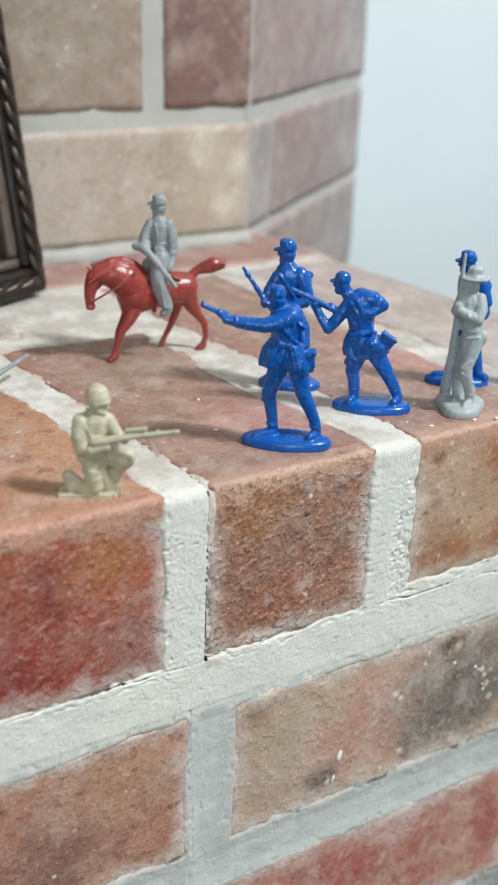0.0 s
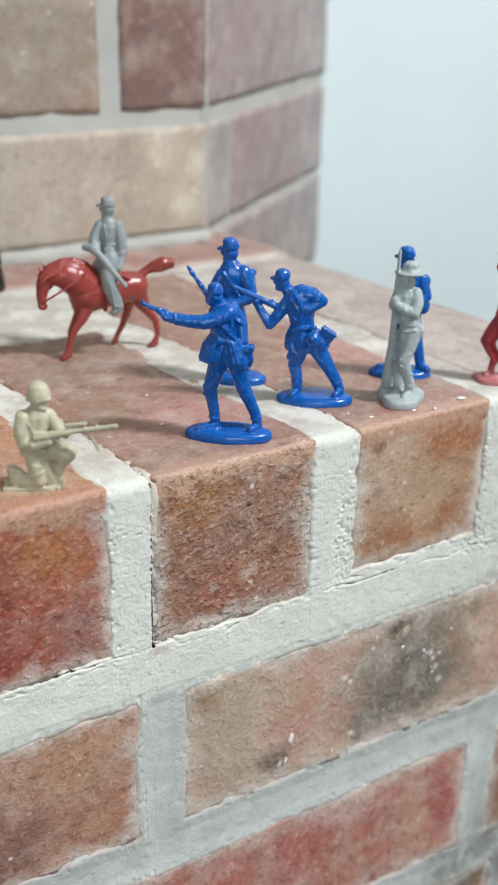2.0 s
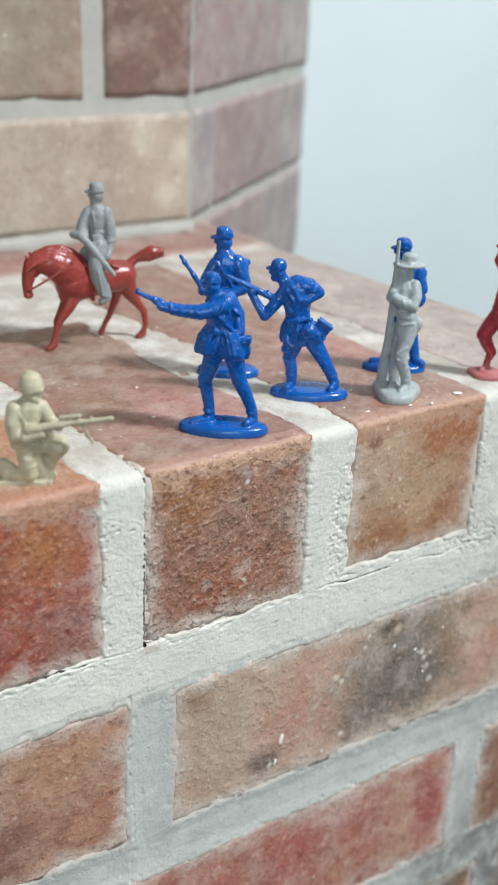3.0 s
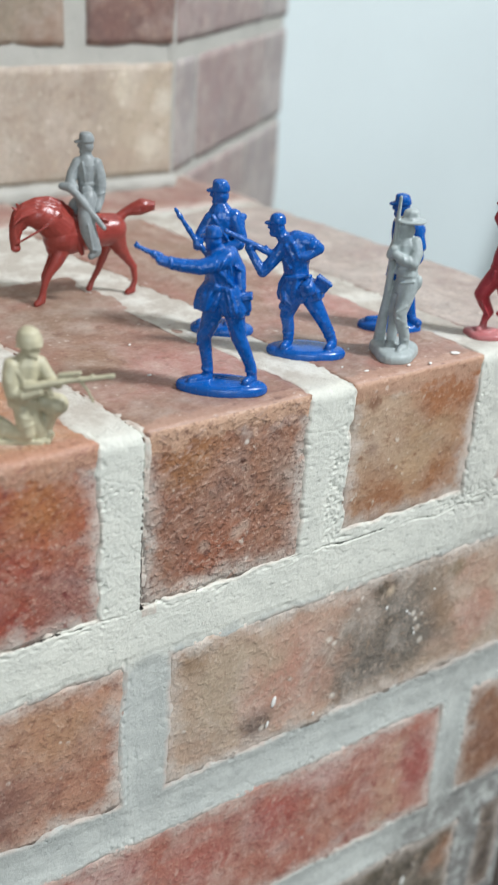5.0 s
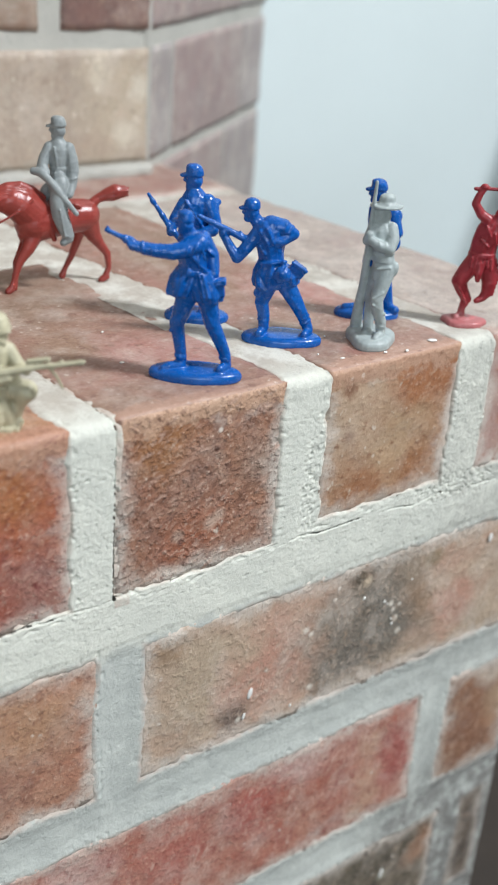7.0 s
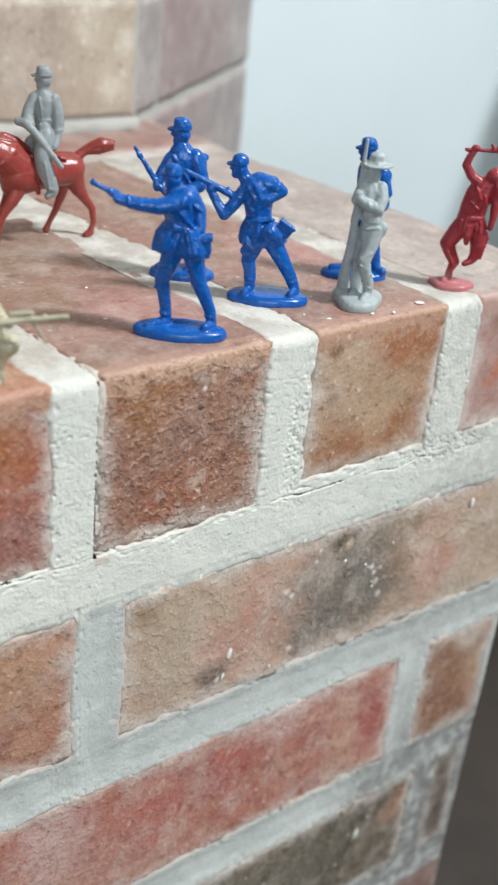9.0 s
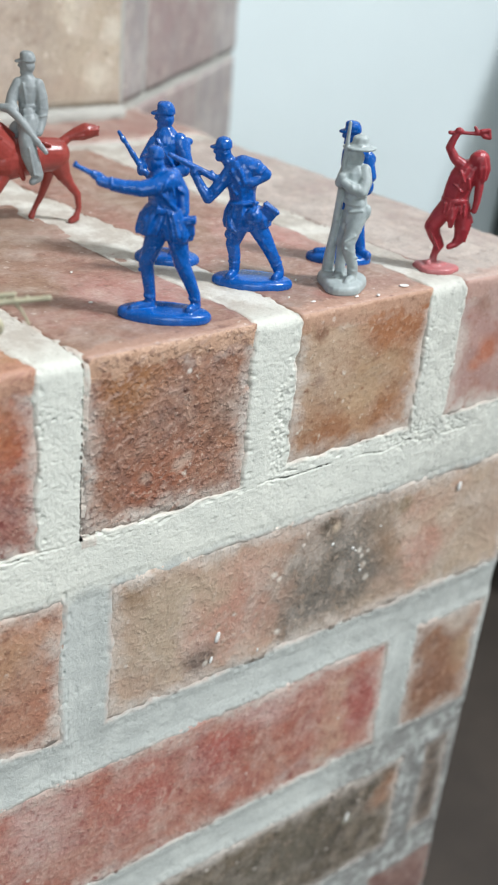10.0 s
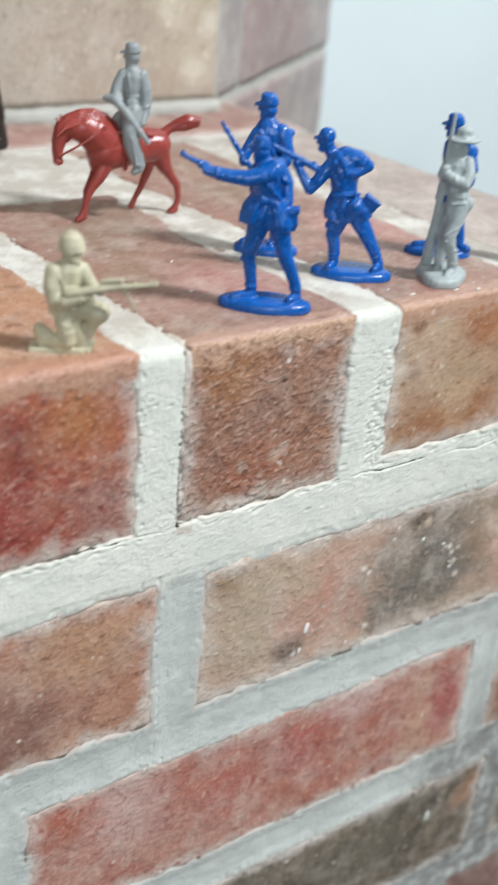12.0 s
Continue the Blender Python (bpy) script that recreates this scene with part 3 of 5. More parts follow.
            if s <= turn_at:
                q = Vector((x, -h, s))
            elif s <= turn_end:
                f = (s - turn_at) / bend
                q = Vector((x, bend - (bend + h) * math.cos(f), TOP - bend + (bend + h) * math.sin(f)))
            else:
                q = Vector((x, s - flat, TOP + h))
            q.x += SKEW * max(0.0, q.y)
            index[i, j] = len(verts)
            verts.append(q)
            thin.append(min(1.0, max(0.0, (0.0012 - d) / 0.0022)) if s < 0.377 else max(min(1.0, max(0.0, (0.0008 - d) / 0.0016)), 0.9 if 0.0003 < x < 0.005 and s > 0.39 else 0.0))
            # below 0.3 the light's falloff to the right is painted; above, plainly darker rightwards
            right_dark.append(min(1.0, max(0.0, 1.5 - math.hypot(x - 0.195, s - 0.19) / 0.075 + 0.5 * noise.noise(p * 40))) if s < 0.3 else 0.28 * min(1.0, max(0.0, (x - 0.115 + 0.02 * noise.noise(p * 50)) / 0.03)))
            stain.append(min(1.0, max(0.0, (s - turn_at) / 0.016)))
            struck.append(min(1.0, max(0.0, (0.376 + 0.003 * rough - s) / 0.005)))
    for (i, j), k in index.items():
        if (i + 1, j) in index and (i, j + 1) in index and (i + 1, j + 1) in index:
            faces.append((k, index[i + 1, j], index[i + 1, j + 1], index[i, j + 1]))
    ob = mesh_object("mortar", verts, faces, MORTAR, hearth)
    ob.data.attributes.new("stain", "FLOAT", "POINT").data.foreach_set("value", stain)
    ob.data.attributes.new("struck", "FLOAT", "POINT").data.foreach_set("value", struck)
    ob.data.attributes.new("thin", "FLOAT", "POINT").data.foreach_set("value", thin)
    ob.data.attributes.new("right_dark", "FLOAT", "POINT").data.foreach_set("value", right_dark)


hearth_mortar()

# ---- the chimney breast ----
CORNER = 0.1575
breast = mortar_block("chimney_breast", (-0.5, FACE + 0.0009, TOP - 0.004), (CORNER - 0.002, 0.5, 2.4), MORTAR_GREY, 0.012, 8, rough=0.0)
tagged(breast, "brick chimney breast with grey mortar joints", "chimney", kind="structure")
mortar_block("bed_mortar", (-0.3, 0.2375, TOP - 0.002), (CORNER, 0.2475, TOP + 0.0054), MORTAR_GREY, 0.002, 12, rough=0.0006, parent=breast)
rows = [
    (0.4548, 0.5088, [(-0.25, -0.06, TAWNY), (-0.0485, CORNER, CREAM)]),
    (0.5165, 0.571, [(-0.3, -0.103, CREAM), (-0.093, 0.099, SANDY), (0.11, CORNER, PLUM)]),
    (0.581, 0.637, [(-0.25, -0.06, ROSE), (-0.048, CORNER, TAWNY)]),
    (0.647, 0.703, [(-0.3, -0.103, PINK), (-0.093, 0.099, CREAM), (0.11, CORNER, PLUM)]),
]
for r, (lo, hi, row) in enumerate(rows):
    for i, (a, b, mat) in enumerate(row):
        brick(breast, (a, FACE, lo), (b, FACE + 0.09, hi), mat, 80 + 5 * r + i, cell=0.004, rough=0.0006, ragged=0.0003, radius=0.0009)

# plain courses above, up to the ceiling
for r in range(25):
    lo = 0.713 + 0.0665 * r
    for i, (a, b, mat) in enumerate(((-0.25, -0.06, CREAM), (-0.048, CORNER, TAWNY)) if r % 2 else ((-0.3, -0.103, SANDY), (-0.093, 0.099, ROSE), (0.11, CORNER, PLUM))):
        brick(breast, (a, FACE, lo), (b, FACE + 0.09, lo + 0.0565), mat, 300 + 5 * r + i, cell=0.016, rough=0.0006, ragged=0.0, radius=0.0009)

SPLAY = Matrix.Translation((CORNER, FACE, 0)) @ pose(0, 0, 0, 0, 0, 38)
flank = mortar_block("chimney_flank", (0.0, 0.0009, 0.0), (0.208, 0.09, 2.4), MORTAR_GREY, 0.012, 9, rough=0.0)
flank.matrix_world = SPLAY
tagged(flank, "splayed brick side of the chimney breast", "chimney", kind="structure")
levels = [(0.458 - 0.0655 * k, 0.516 - 0.0655 * k) for k in range(6, 0, -1)] + [(lo, hi) for lo, hi, row in rows]
splits = [[(0.004, 0.128, MAUVE), (0.1315, 0.208, ASHEN)], [(0.006, 0.034, ASHEN), (0.037, 0.158, MAUVE), (0.161, 0.208, ASHEN)], [(0.005, 0.15, MAUVE), (0.153, 0.208, ASHEN)]]
levels += [(0.713 + 0.0665 * r, 0.7695 + 0.0665 * r) for r in range(25)]
for r, (lo, hi) in enumerate(levels):
    for i, (a, b, mat) in enumerate(splits[(r + 1) % 3]):
        brick(flank, (a, 0.0, lo), (b, 0.08, hi), mat, 110 + 5 * r + i, cell=0.004 if r < 11 else 0.016, rough=0.0005, ragged=0.0, radius=0.0009)

# ---- the room ----
def slab(name, lo, hi, material, label, category):
    lo, hi = Vector(lo), Vector(hi)
    verts, faces = block_mesh(hi - lo, [max(0.05, s / 6) for s in hi - lo], 0.0015, 0.0, 1)
    mid = (lo + hi) / 2
    ob = mesh_object(name, [v + mid for v in verts], faces, material, smooth=False)
    return tagged(ob, label, category, kind="structure")


slab("floor", (-3.0, -3.2, -0.1), (2.2, 0.6, 0.0), DARK_FLOOR, "dark brown floor below the hearth", "floor")
slab("ceiling", (-3.0, -3.2, 2.4), (2.2, 0.6, 2.5), ROOM_PAINT, "plain white painted ceiling", "ceiling")
slab("wall_east", (0.28, 0.371, 0.0), (0.7, 0.5, 2.4), WHITE_PAINT, "smooth white painted wall beside the chimney", "wall")
slab("wall_north", (-3.0, 0.5, 0.0), (2.2, 0.6, 2.4), ROOM_PAINT, "plain painted wall behind the chimney", "wall")
slab("wall_south", (-3.0, -3.3, 0.0), (2.2, -3.2, 2.4), ROOM_PAINT, "plain painted wall across the room", "wall")
slab("wall_west", (-3.1, -3.2, 0.0), (-3.0, 0.5, 2.4), ROOM_PAINT, "plain painted wall of the room", "wall")
slab("wall_hall", (2.1, -3.2, 0.0), (2.2, 0.5, 2.4), ROOM_PAINT, "plain painted wall at the end of the room", "wall")


def low_cabinet():
    base = new("cabinet")
    for name, lo, hi in (("body", (0.605, 0.165, 0.05), (1.15, 0.368, 0.54)), ("top", (0.602, 0.15, 0.543), (1.16, 0.37, 0.562)), ("plinth", (0.619, 0.19, 0.0), (1.13, 0.34, 0.048)), ("door", (0.619, 0.149, 0.07), (1.13, 0.162, 0.52))):
        lo, hi = Vector(lo), Vector(hi)
        v, f = block_mesh(hi - lo, [max(0.012, q / 8) for q in hi - lo], 0.003, 0.0, 2)
        mid = (lo + hi) / 2
        mesh_object(name, [p + mid for p in v], f, DARK_PAINT, base)
    return tagged(base, "dark grey painted cabinet beside the white wall", "cabinet")


low_cabinet()


# ---- toy figures: rounded limbs fused into one moulded body, in millimetres ----
def ball_points(c, r, axes=None, rings=10, around=18):
    verts, faces = [], []
    for i in range(rings + 1):
        a = math.pi * i / rings
        for j in range(around):
            b = 2 * math.pi * j / around
            d = Vector((math.sin(a) * math.cos(b) * r[0], math.sin(a) * math.sin(b) * r[1], math.cos(a) * r[2]))
            verts.append(Vector(c) + (axes @ d if axes else d))
    for i in range(rings):
        for j in range(around):
            k = (j + 1) % around
            faces.append((i * around + j, (i + 1) * around + j, (i + 1) * around + k, i * around + k))
    return verts, faces


def limb_points(a, b, ra, rb, rings=4, around=10):
    a, b = Vector(a), Vector(b)
    turn = (b - a).to_track_quat("Z", "Y").to_matrix() if (b - a).length > 1e-6 else Matrix.Identity(3)
    verts, faces = [], []
    for i in range(2 * rings + 2):
        if i <= rings:
            t = math.pi - (math.pi / 2) * i / rings
            c, r = a, ra
        else:
            t = math.pi / 2 - (math.pi / 2) * (i - rings - 1) / rings
            c, r = b, rb
        for j in range(around):
            p = 2 * math.pi * j / around
            verts.append(c + turn @ Vector((math.sin(t) * math.cos(p) * r, math.sin(t) * math.sin(p) * r, math.cos(t) * r)))
    for i in range(2 * rings + 1):
        for j in range(around):
            k = (j + 1) % around
            faces.append((i * around + j, i * around + k, (i + 1) * around + k, (i + 1) * around + j))
    return verts, faces


class Sculpt:
    """Collects rounded pieces and fuses them into one moulded toy."""

    def __init__(self):
        self.verts, self.faces = [], []

    def add(self, made):
        n = len(self.verts)
        self.verts += made[0]
        self.faces += [tuple(i + n for i in f) for f in made[1]]

    def limb(self, *path):
        """path: (x, y, z, radius) from joint to joint"""
        for p, q in zip(path, path[1:]):
            big = max(p[3], q[3]) > 2.6
            self.add(limb_points(p[:3], q[:3], p[3], q[3], 7 if big else 5, 26 if big else 16))

    def ball(self, c, r, tilt=(0, 0, 0)):
        r = (r, r, r) if isinstance(r, (int, float)) else r
        self.add(ball_points(c, r, Euler([radians(a) for a in tilt]).to_matrix()))

    def box(self, c, size, tilt=(0, 0, 0)):
        m = Euler([radians(a) for a in tilt]).to_matrix()
        v = [Vector(c) + m @ Vector((x * size[0] / 2, y * size[1] / 2, z * size[2] / 2)) for x in (-1, 1) for y in (-1, 1) for z in (-1, 1)]
        self.add((v, [(0, 1, 3, 2), (4, 6, 7, 5), (0, 4, 5, 1), (2, 3, 7, 6), (0, 2, 6, 4), (1, 5, 7, 3)]))

    def disc(self, c, rx, ry, h, bottom=1.0, around=28, lumps=0.0):
        """an oval base with a rounded rim"""
        verts, faces = [], []
        prof = [(0.0, 0.0), (bottom * 0.97, 0.0), (bottom, 0.15), (1.0, 0.5), (0.97, 0.75), (0.9, 0.92), (0.78, 1.03), (0.5, 1.1), (0.0, 1.12)]
        for f, z in prof:
            for j in range(around):
                p = 2 * math.pi * j / around
                w = 1 + lumps * math.sin(3 * p + 0.7) + lumps * 0.7 * math.sin(5 * p)
                verts.append(Vector(c) + Vector((rx * f * w * math.cos(p), ry * f * w * math.sin(p), h * z)))
        for i in range(len(prof) - 1):
            for j in range(around):
                k = (j + 1) % around
                faces.append((i * around + j, i * around + k, (i + 1) * around + k, (i + 1) * around + j))
        self.add((verts, faces))

    def loft(self, rings, folds=0, deep=0.0, phase=0.0, around=40):
        """a closed skin over level ovals (x, y, z, rx, ry), rippled into folds"""
        verts, faces = [], []
        x, y, z, rx, ry = rings[0]
        x1, y1, z1, rx1, ry1 = rings[-1]
        full = [(x, y, z - 0.2, 0.02, 0.02), *rings, (x1, y1, z1 + 0.2, 0.02, 0.02)]
        for i, (x, y, z, rx, ry) in enumerate(full):
            for j in range(around):
                p = 2 * math.pi * j / around
                w = 1 + deep * math.sin(folds * p + phase + 0.35 * i) + 0.5 * deep * math.sin((folds + 4) * p + 2 * phase)
                verts.append(Vector((x + rx * w * math.cos(p), y + ry * w * math.sin(p), z)))
        for i in range(len(full) - 1):
            for j in range(around):
                k = (j + 1) % around
                faces.append((i * around + j, i * around + k, (i + 1) * around + k, (i + 1) * around + j))
        self.add((verts, faces))

    def head(self, c, h, dome=False):
        """a bearded head under a soldier's cap, looking to -x; c: the chin, h: height from chin to crown"""
        x, y, z = c
        self.ball((x, y, z + 0.42 * h), (0.29 * h, 0.28 * h, 0.43 * h))
        self.ball((x + 0.08 * h, y, z + 0.36 * h), (0.28 * h, 0.29 * h, 0.32 * h))
        self.ball((x - 0.1 * h, y, z + 0.12 * h), (0.2 * h, 0.21 * h, 0.17 * h))
        self.limb((x - 0.25 * h, y, z + 0.48 * h, 0.06 * h), (x - 0.33 * h, y, z + 0.37 * h, 0.075 * h))
        self.limb((x - 0.24 * h, y - 0.1 * h, z + 0.26 * h, 0.05 * h), (x - 0.24 * h, y + 0.1 * h, z + 0.26 * h, 0.05 * h))
        self.ball((x + 0.04 * h, y - 0.25 * h, z + 0.4 * h), (0.07 * h, 0.05 * h, 0.1 * h))
        crown = [(0.03, 0.55, 0.34), (0.03, 0.63, 0.35), (0.03, 0.74, 0.345), (0.03, 0.85, 0.31), (0.03, 0.93, 0.24), (0.03, 0.98, 0.13)]
        if not dome:
            crown = [(0.04, 0.56, 0.34), (0.04, 0.63, 0.345), (0.03, 0.75, 0.335), (0.0, 0.86, 0.31), (-0.01, 0.94, 0.265), (-0.01, 0.985, 0.17)]
        self.loft([(x + a * h, y, z + b * h, r * h, 0.95 * r * h) for a, b, r in crown])
        self.loft([(x + 0.03 * h, y, z + 0.57 * h, 0.36 * h, 0.34 * h), (x + 0.03 * h, y, z + 0.62 * h, 0.36 * h, 0.34 * h)])
        for w in (-0.14, -0.05, 0.05, 0.14):
            self.limb((x - 0.22 * h, y + w * h, z + 0.59 * h, 0.075 * h), (x - (0.5 - 0.5 * abs(w)) * h, y + w * h, z + 0.54 * h, 0.06 * h))

    def thing(self, name, material, place, turn, label, category="toy figure", voxel=0.00028, group="", lean=0.0):
        ob = mesh_object(name, [Vector((v.x - lean * v.z, v.y, v.z)) * 0.001 for v in self.verts], self.faces, material)
        fuse = ob.modifiers.new("fuse", "REMESH")
        fuse.mode, fuse.voxel_size, fuse.use_smooth_shade = "VOXEL", voxel, True
        soft = ob.modifiers.new("soften", "SMOOTH")
        soft.factor, soft.iterations = 0.5, 2
        ob.matrix_world = pose(*place, 0, 0, turn)
        return tagged(ob, label, category, group)


def pistol_soldier():
    s = Sculpt()
    s.disc((0.3, 0, 0), 13.7, 6.3, 3.2)
    # legs, boots, gaiters
    s.limb((-3.9, 0.2, 4.8, 1.6), (-4.2, -0.1, 8.2, 1.7), (-4.9, -0.5, 12.6, 1.9), (-5.6, -0.9, 16.8, 2.15), (-4.2, -0.4, 21.0, 2.7), (-2.8, 0, 26, 3.2))
    s.limb((-4.0, -0.4, 4.0, 1.6), (-7.4, -1.8, 3.8, 1.4), (-9.0, -2.4, 3.5, 1.0))
    s.limb((9.1, 0.8, 5.0, 1.55), (8.8, 0.6, 7.4, 1.65), (6.8, 0.2, 12.2, 1.95), (4.5, 0, 17.0, 2.3), (2.4, 0, 26, 3.2))
    s.limb((9.2, 0.8, 4.2, 1.6), (7.4, -2.4, 3.9, 1.3))
    for a, b in (((-4.2, -0.2, 6.8), 1.95), ((8.7, 0.6, 6.6), 1.95)):
        s.ball(a, (b, b, 1.2), (0, 8, 0))
    s.limb((-7.2, -2.0, 15.0, 0.6), (-4.8, -2.9, 18.0, 0.5), (-3.0, -3.0, 21.5, 0.5))
    s.limb((-7.2, -1.8, 17.6, 0.6), (-5.0, -3.0, 21.6, 0.5))
    s.limb((2.6, -2.2, 21.4, 0.7), (4.6, -1.9, 17.2, 0.6))
    # frock coat: two flaps parting over the thighs
    s.loft([(-2.6, -0.3, 33.4, 3.4, 3.6), (-4.0, -0.6, 30.4, 4.1, 4.0), (-4.9, -0.8, 27.4, 4.0, 4.1), (-5.2, -0.8, 25.6, 3.5, 3.7)], 7, 0.11, 0.4)
    s.loft([(0.4, -0.2, 33.4, 3.4, 3.7), (1.7, -0.5, 29.6, 4.3, 4.2), (2.6, -0.7, 26.0, 4.5, 4.2), (2.8, -0.7, 24.2, 3.9, 3.8)], 8, 0.1, 1.7)
    s.limb((-4.2, -4.0, 32.4, 0.45), (-6.4, -4.5, 27.0, 0.55))
    s.limb((1.2, -4.4, 32.4, 0.45), (3.2, -4.9, 26.2, 0.6))
    s.box((6.0, -1.6, 28.6), (2.8, 3.4, 5.0), (0, -8, 0))
    s.box((6.2, -2.0, 30.4), (3.2, 3.8, 1.6), (0, -8, 0))
    s.ball((-5.6, -3.4, 29.6), (1.7, 1.2, 2.1), (0, 14, 0))
    # body, belt, straps, buttons
    s.loft([(-1.5, 0, 32.0, 4.3, 3.7), (-1.7, 0, 35.0, 4.0, 3.8), (-2.1, -0.1, 38.4, 4.2, 4.1), (-2.2, 0, 41.2, 4.0, 3.6), (-2.8, 0, 43.4, 2.3, 2.4)], 6, 0.02, 0.0)
    s.loft([(-1.5, -0.1, 32.4, 4.7, 4.2), (-1.5, -0.1, 33.6, 4.7, 4.2)])
    s.box((-2.6, -4.3, 33.0), (1.8, 0.9, 1.8))
    s.limb((-4.6, -3.6, 41.4, 0.5), (-1.6, -4.4, 37.4, 0.5), (2.0, -3.4, 33.6, 0.5))
    for x, z in ((-3.6, 35.8), (-0.4, 36.6), (0.8, 38.6)):
        s.limb((x, -4.0, z + 1.4, 0.45), (x + 0.8, -4.1, z - 1.6, 0.4))
    # outstretched arm, its sleeve in folds, and the revolver
    s.limb((-0.4, -1.8, 41.0, 2.9), (-3.4, -3.6, 39.8, 2.5), (-7.2, -4.7, 38.8, 2.25), (-11.8, -5.0, 39.0, 1.95), (-15.0, -5.1, 39.5, 1.85))
    for i, x in enumerate((-1.6, -3.6, -5.4, -7.4, -9.2, -11.2, -13.2)):
        s.ball((x, -4.4 - 0.08 * i, 39.9 - 0.32 * i + 0.035 * i * i), (0.6, 2.15 - 0.06 * i, 2.3 - 0.06 * i), (0, 26 - 14 * (i % 2), 10))
    s.ball((-15.4, -5.1, 39.6), (0.8, 2.1, 2.1), (0, -10, 0))
    s.limb((-15.6, -5.1, 39.6, 1.5), (-18.2, -5.2, 40.2, 1.6))
    s.limb((-17.2, -6.0, 40.0, 0.7), (-19.2, -6.2, 40.6, 0.7))
    s.limb((-16.8, -5.2, 39.0, 0.9), (-18.6, -5.2, 41.6, 0.95), (-20.4, -5.3, 42.0, 1.1))
    s.limb((-19.6, -5.3, 41.6, 0.8), (-25.4, -5.4, 44.0, 0.66))
    s.limb((-19.0, -5.3, 40.6, 0.35), (-20.6, -5.3, 40.9, 0.35))
    s.limb((-24.8, -5.4, 44.2, 0.5), (-25.2, -5.4, 45.0, 0.35))
    # the other arm, bent back to the hip
    s.limb((0.6, 1.0, 41.4, 2.4), (3.4, 0.6, 37.2, 2.0), (4.2, -1.2, 32.4, 1.6))
    s.ball((3.0, -0.2, 38.4), (2.1, 2.1, 0.7), (0, 40, 0))
    s.head((-4.4, -0.9, 42.9), 6.9)
    s.limb((-2.6, -0.2, 42.0, 2.2), (-3.9, -0.6, 44.8, 1.8))
    return s


def port_arms_soldier():
    s = Sculpt()
    s.disc((0.8, 0, 0), 10.7, 6.2, 3.0)
    s.limb((-4.2, 0, 4, 1.8), (-3.8, 0, 14, 2.2), (-2.6, 0, 22, 3.0))
    s.limb((3.8, 0, 4, 1.8), (2.8, 0, 14, 2.2), (1.0, 0, 22, 3.0))
    s.limb((-4.2, 0, 3.6, 1.6), (-6.8, -1.6, 3.4, 1.3))
    s.limb((3.8, 0, 3.6, 1.6), (2.4, -2.2, 3.4, 1.3))
    # coat and chest
    s.loft([(-1.0, 0, 20.0, 5.2, 4.4), (-1.2, 0, 24.0, 5.0, 4.2), (-1.3, 0, 29.0, 3.9, 3.6), (-1.2, 0, 34.0, 4.4, 4.0), (-1.2, 0, 39.2, 4.7, 3.9), (-1.4, 0, 41.6, 3.8, 3.3), (-1.7, 0, 43.6, 2.3, 2.3)], 7, 0.03, 0.6)
    s.box((4.6, 2.0, 35.4), (4.0, 5.0, 8.6), (0, -6, 0))
    s.limb((3.2, 0.2, 40.0, 1.2), (5.8, 2.0, 39.2, 1.2))
    # arms
    s.limb((2.8, -1.0, 39.8, 2.6), (5.4, -2.0, 33.6, 2.1), (4.8, -3.4, 31.4, 2.0), (0.6, -4.8, 30.0, 1.7), (-3.6, -5.4, 30.2, 1.5))
    s.limb((-4.6, -0.8, 38.8, 2.2), (-7.4, -2.4, 34.0, 1.9), (-8.4, -4.2, 31.0, 1.6))
    for z, x in ((37.6, 3.4), (35.4, 4.6), (33.2, 5.2)):
        s.ball((x, -1.8, z), (2.2, 2.0, 0.6), (0, 26, 0))
    s.ball((-8.4, -4.4, 30.4), (1.5, 1.3, 1.6))
    # musket across the body, its hammer and bands
    s.limb((3.2, -5.2, 20.0, 1.5), (-4.0, -5.0, 27.0, 1.15), (-8.6, -4.6, 31.6, 0.95), (-12.4, -4.4, 37.0, 0.75), (-15.8, -4.3, 41.8, 0.6))
    s.limb((-14.2, -4.3, 39.4, 0.9), (-14.6, -4.3, 40.0, 0.9))
    s.limb((-11.0, -4.5, 35.0, 0.95), (-11.4, -4.5, 35.6, 0.95))
    s.limb((-4.2, -3.6, 40.4, 0.5), (2.6, -3.9, 31, 0.5))
    s.head((-2.1, -0.2, 43.1), 8.3)
    s.limb((-1.6, 0, 41, 2.2), (-1.8, -0.1, 45, 1.9))
    return s


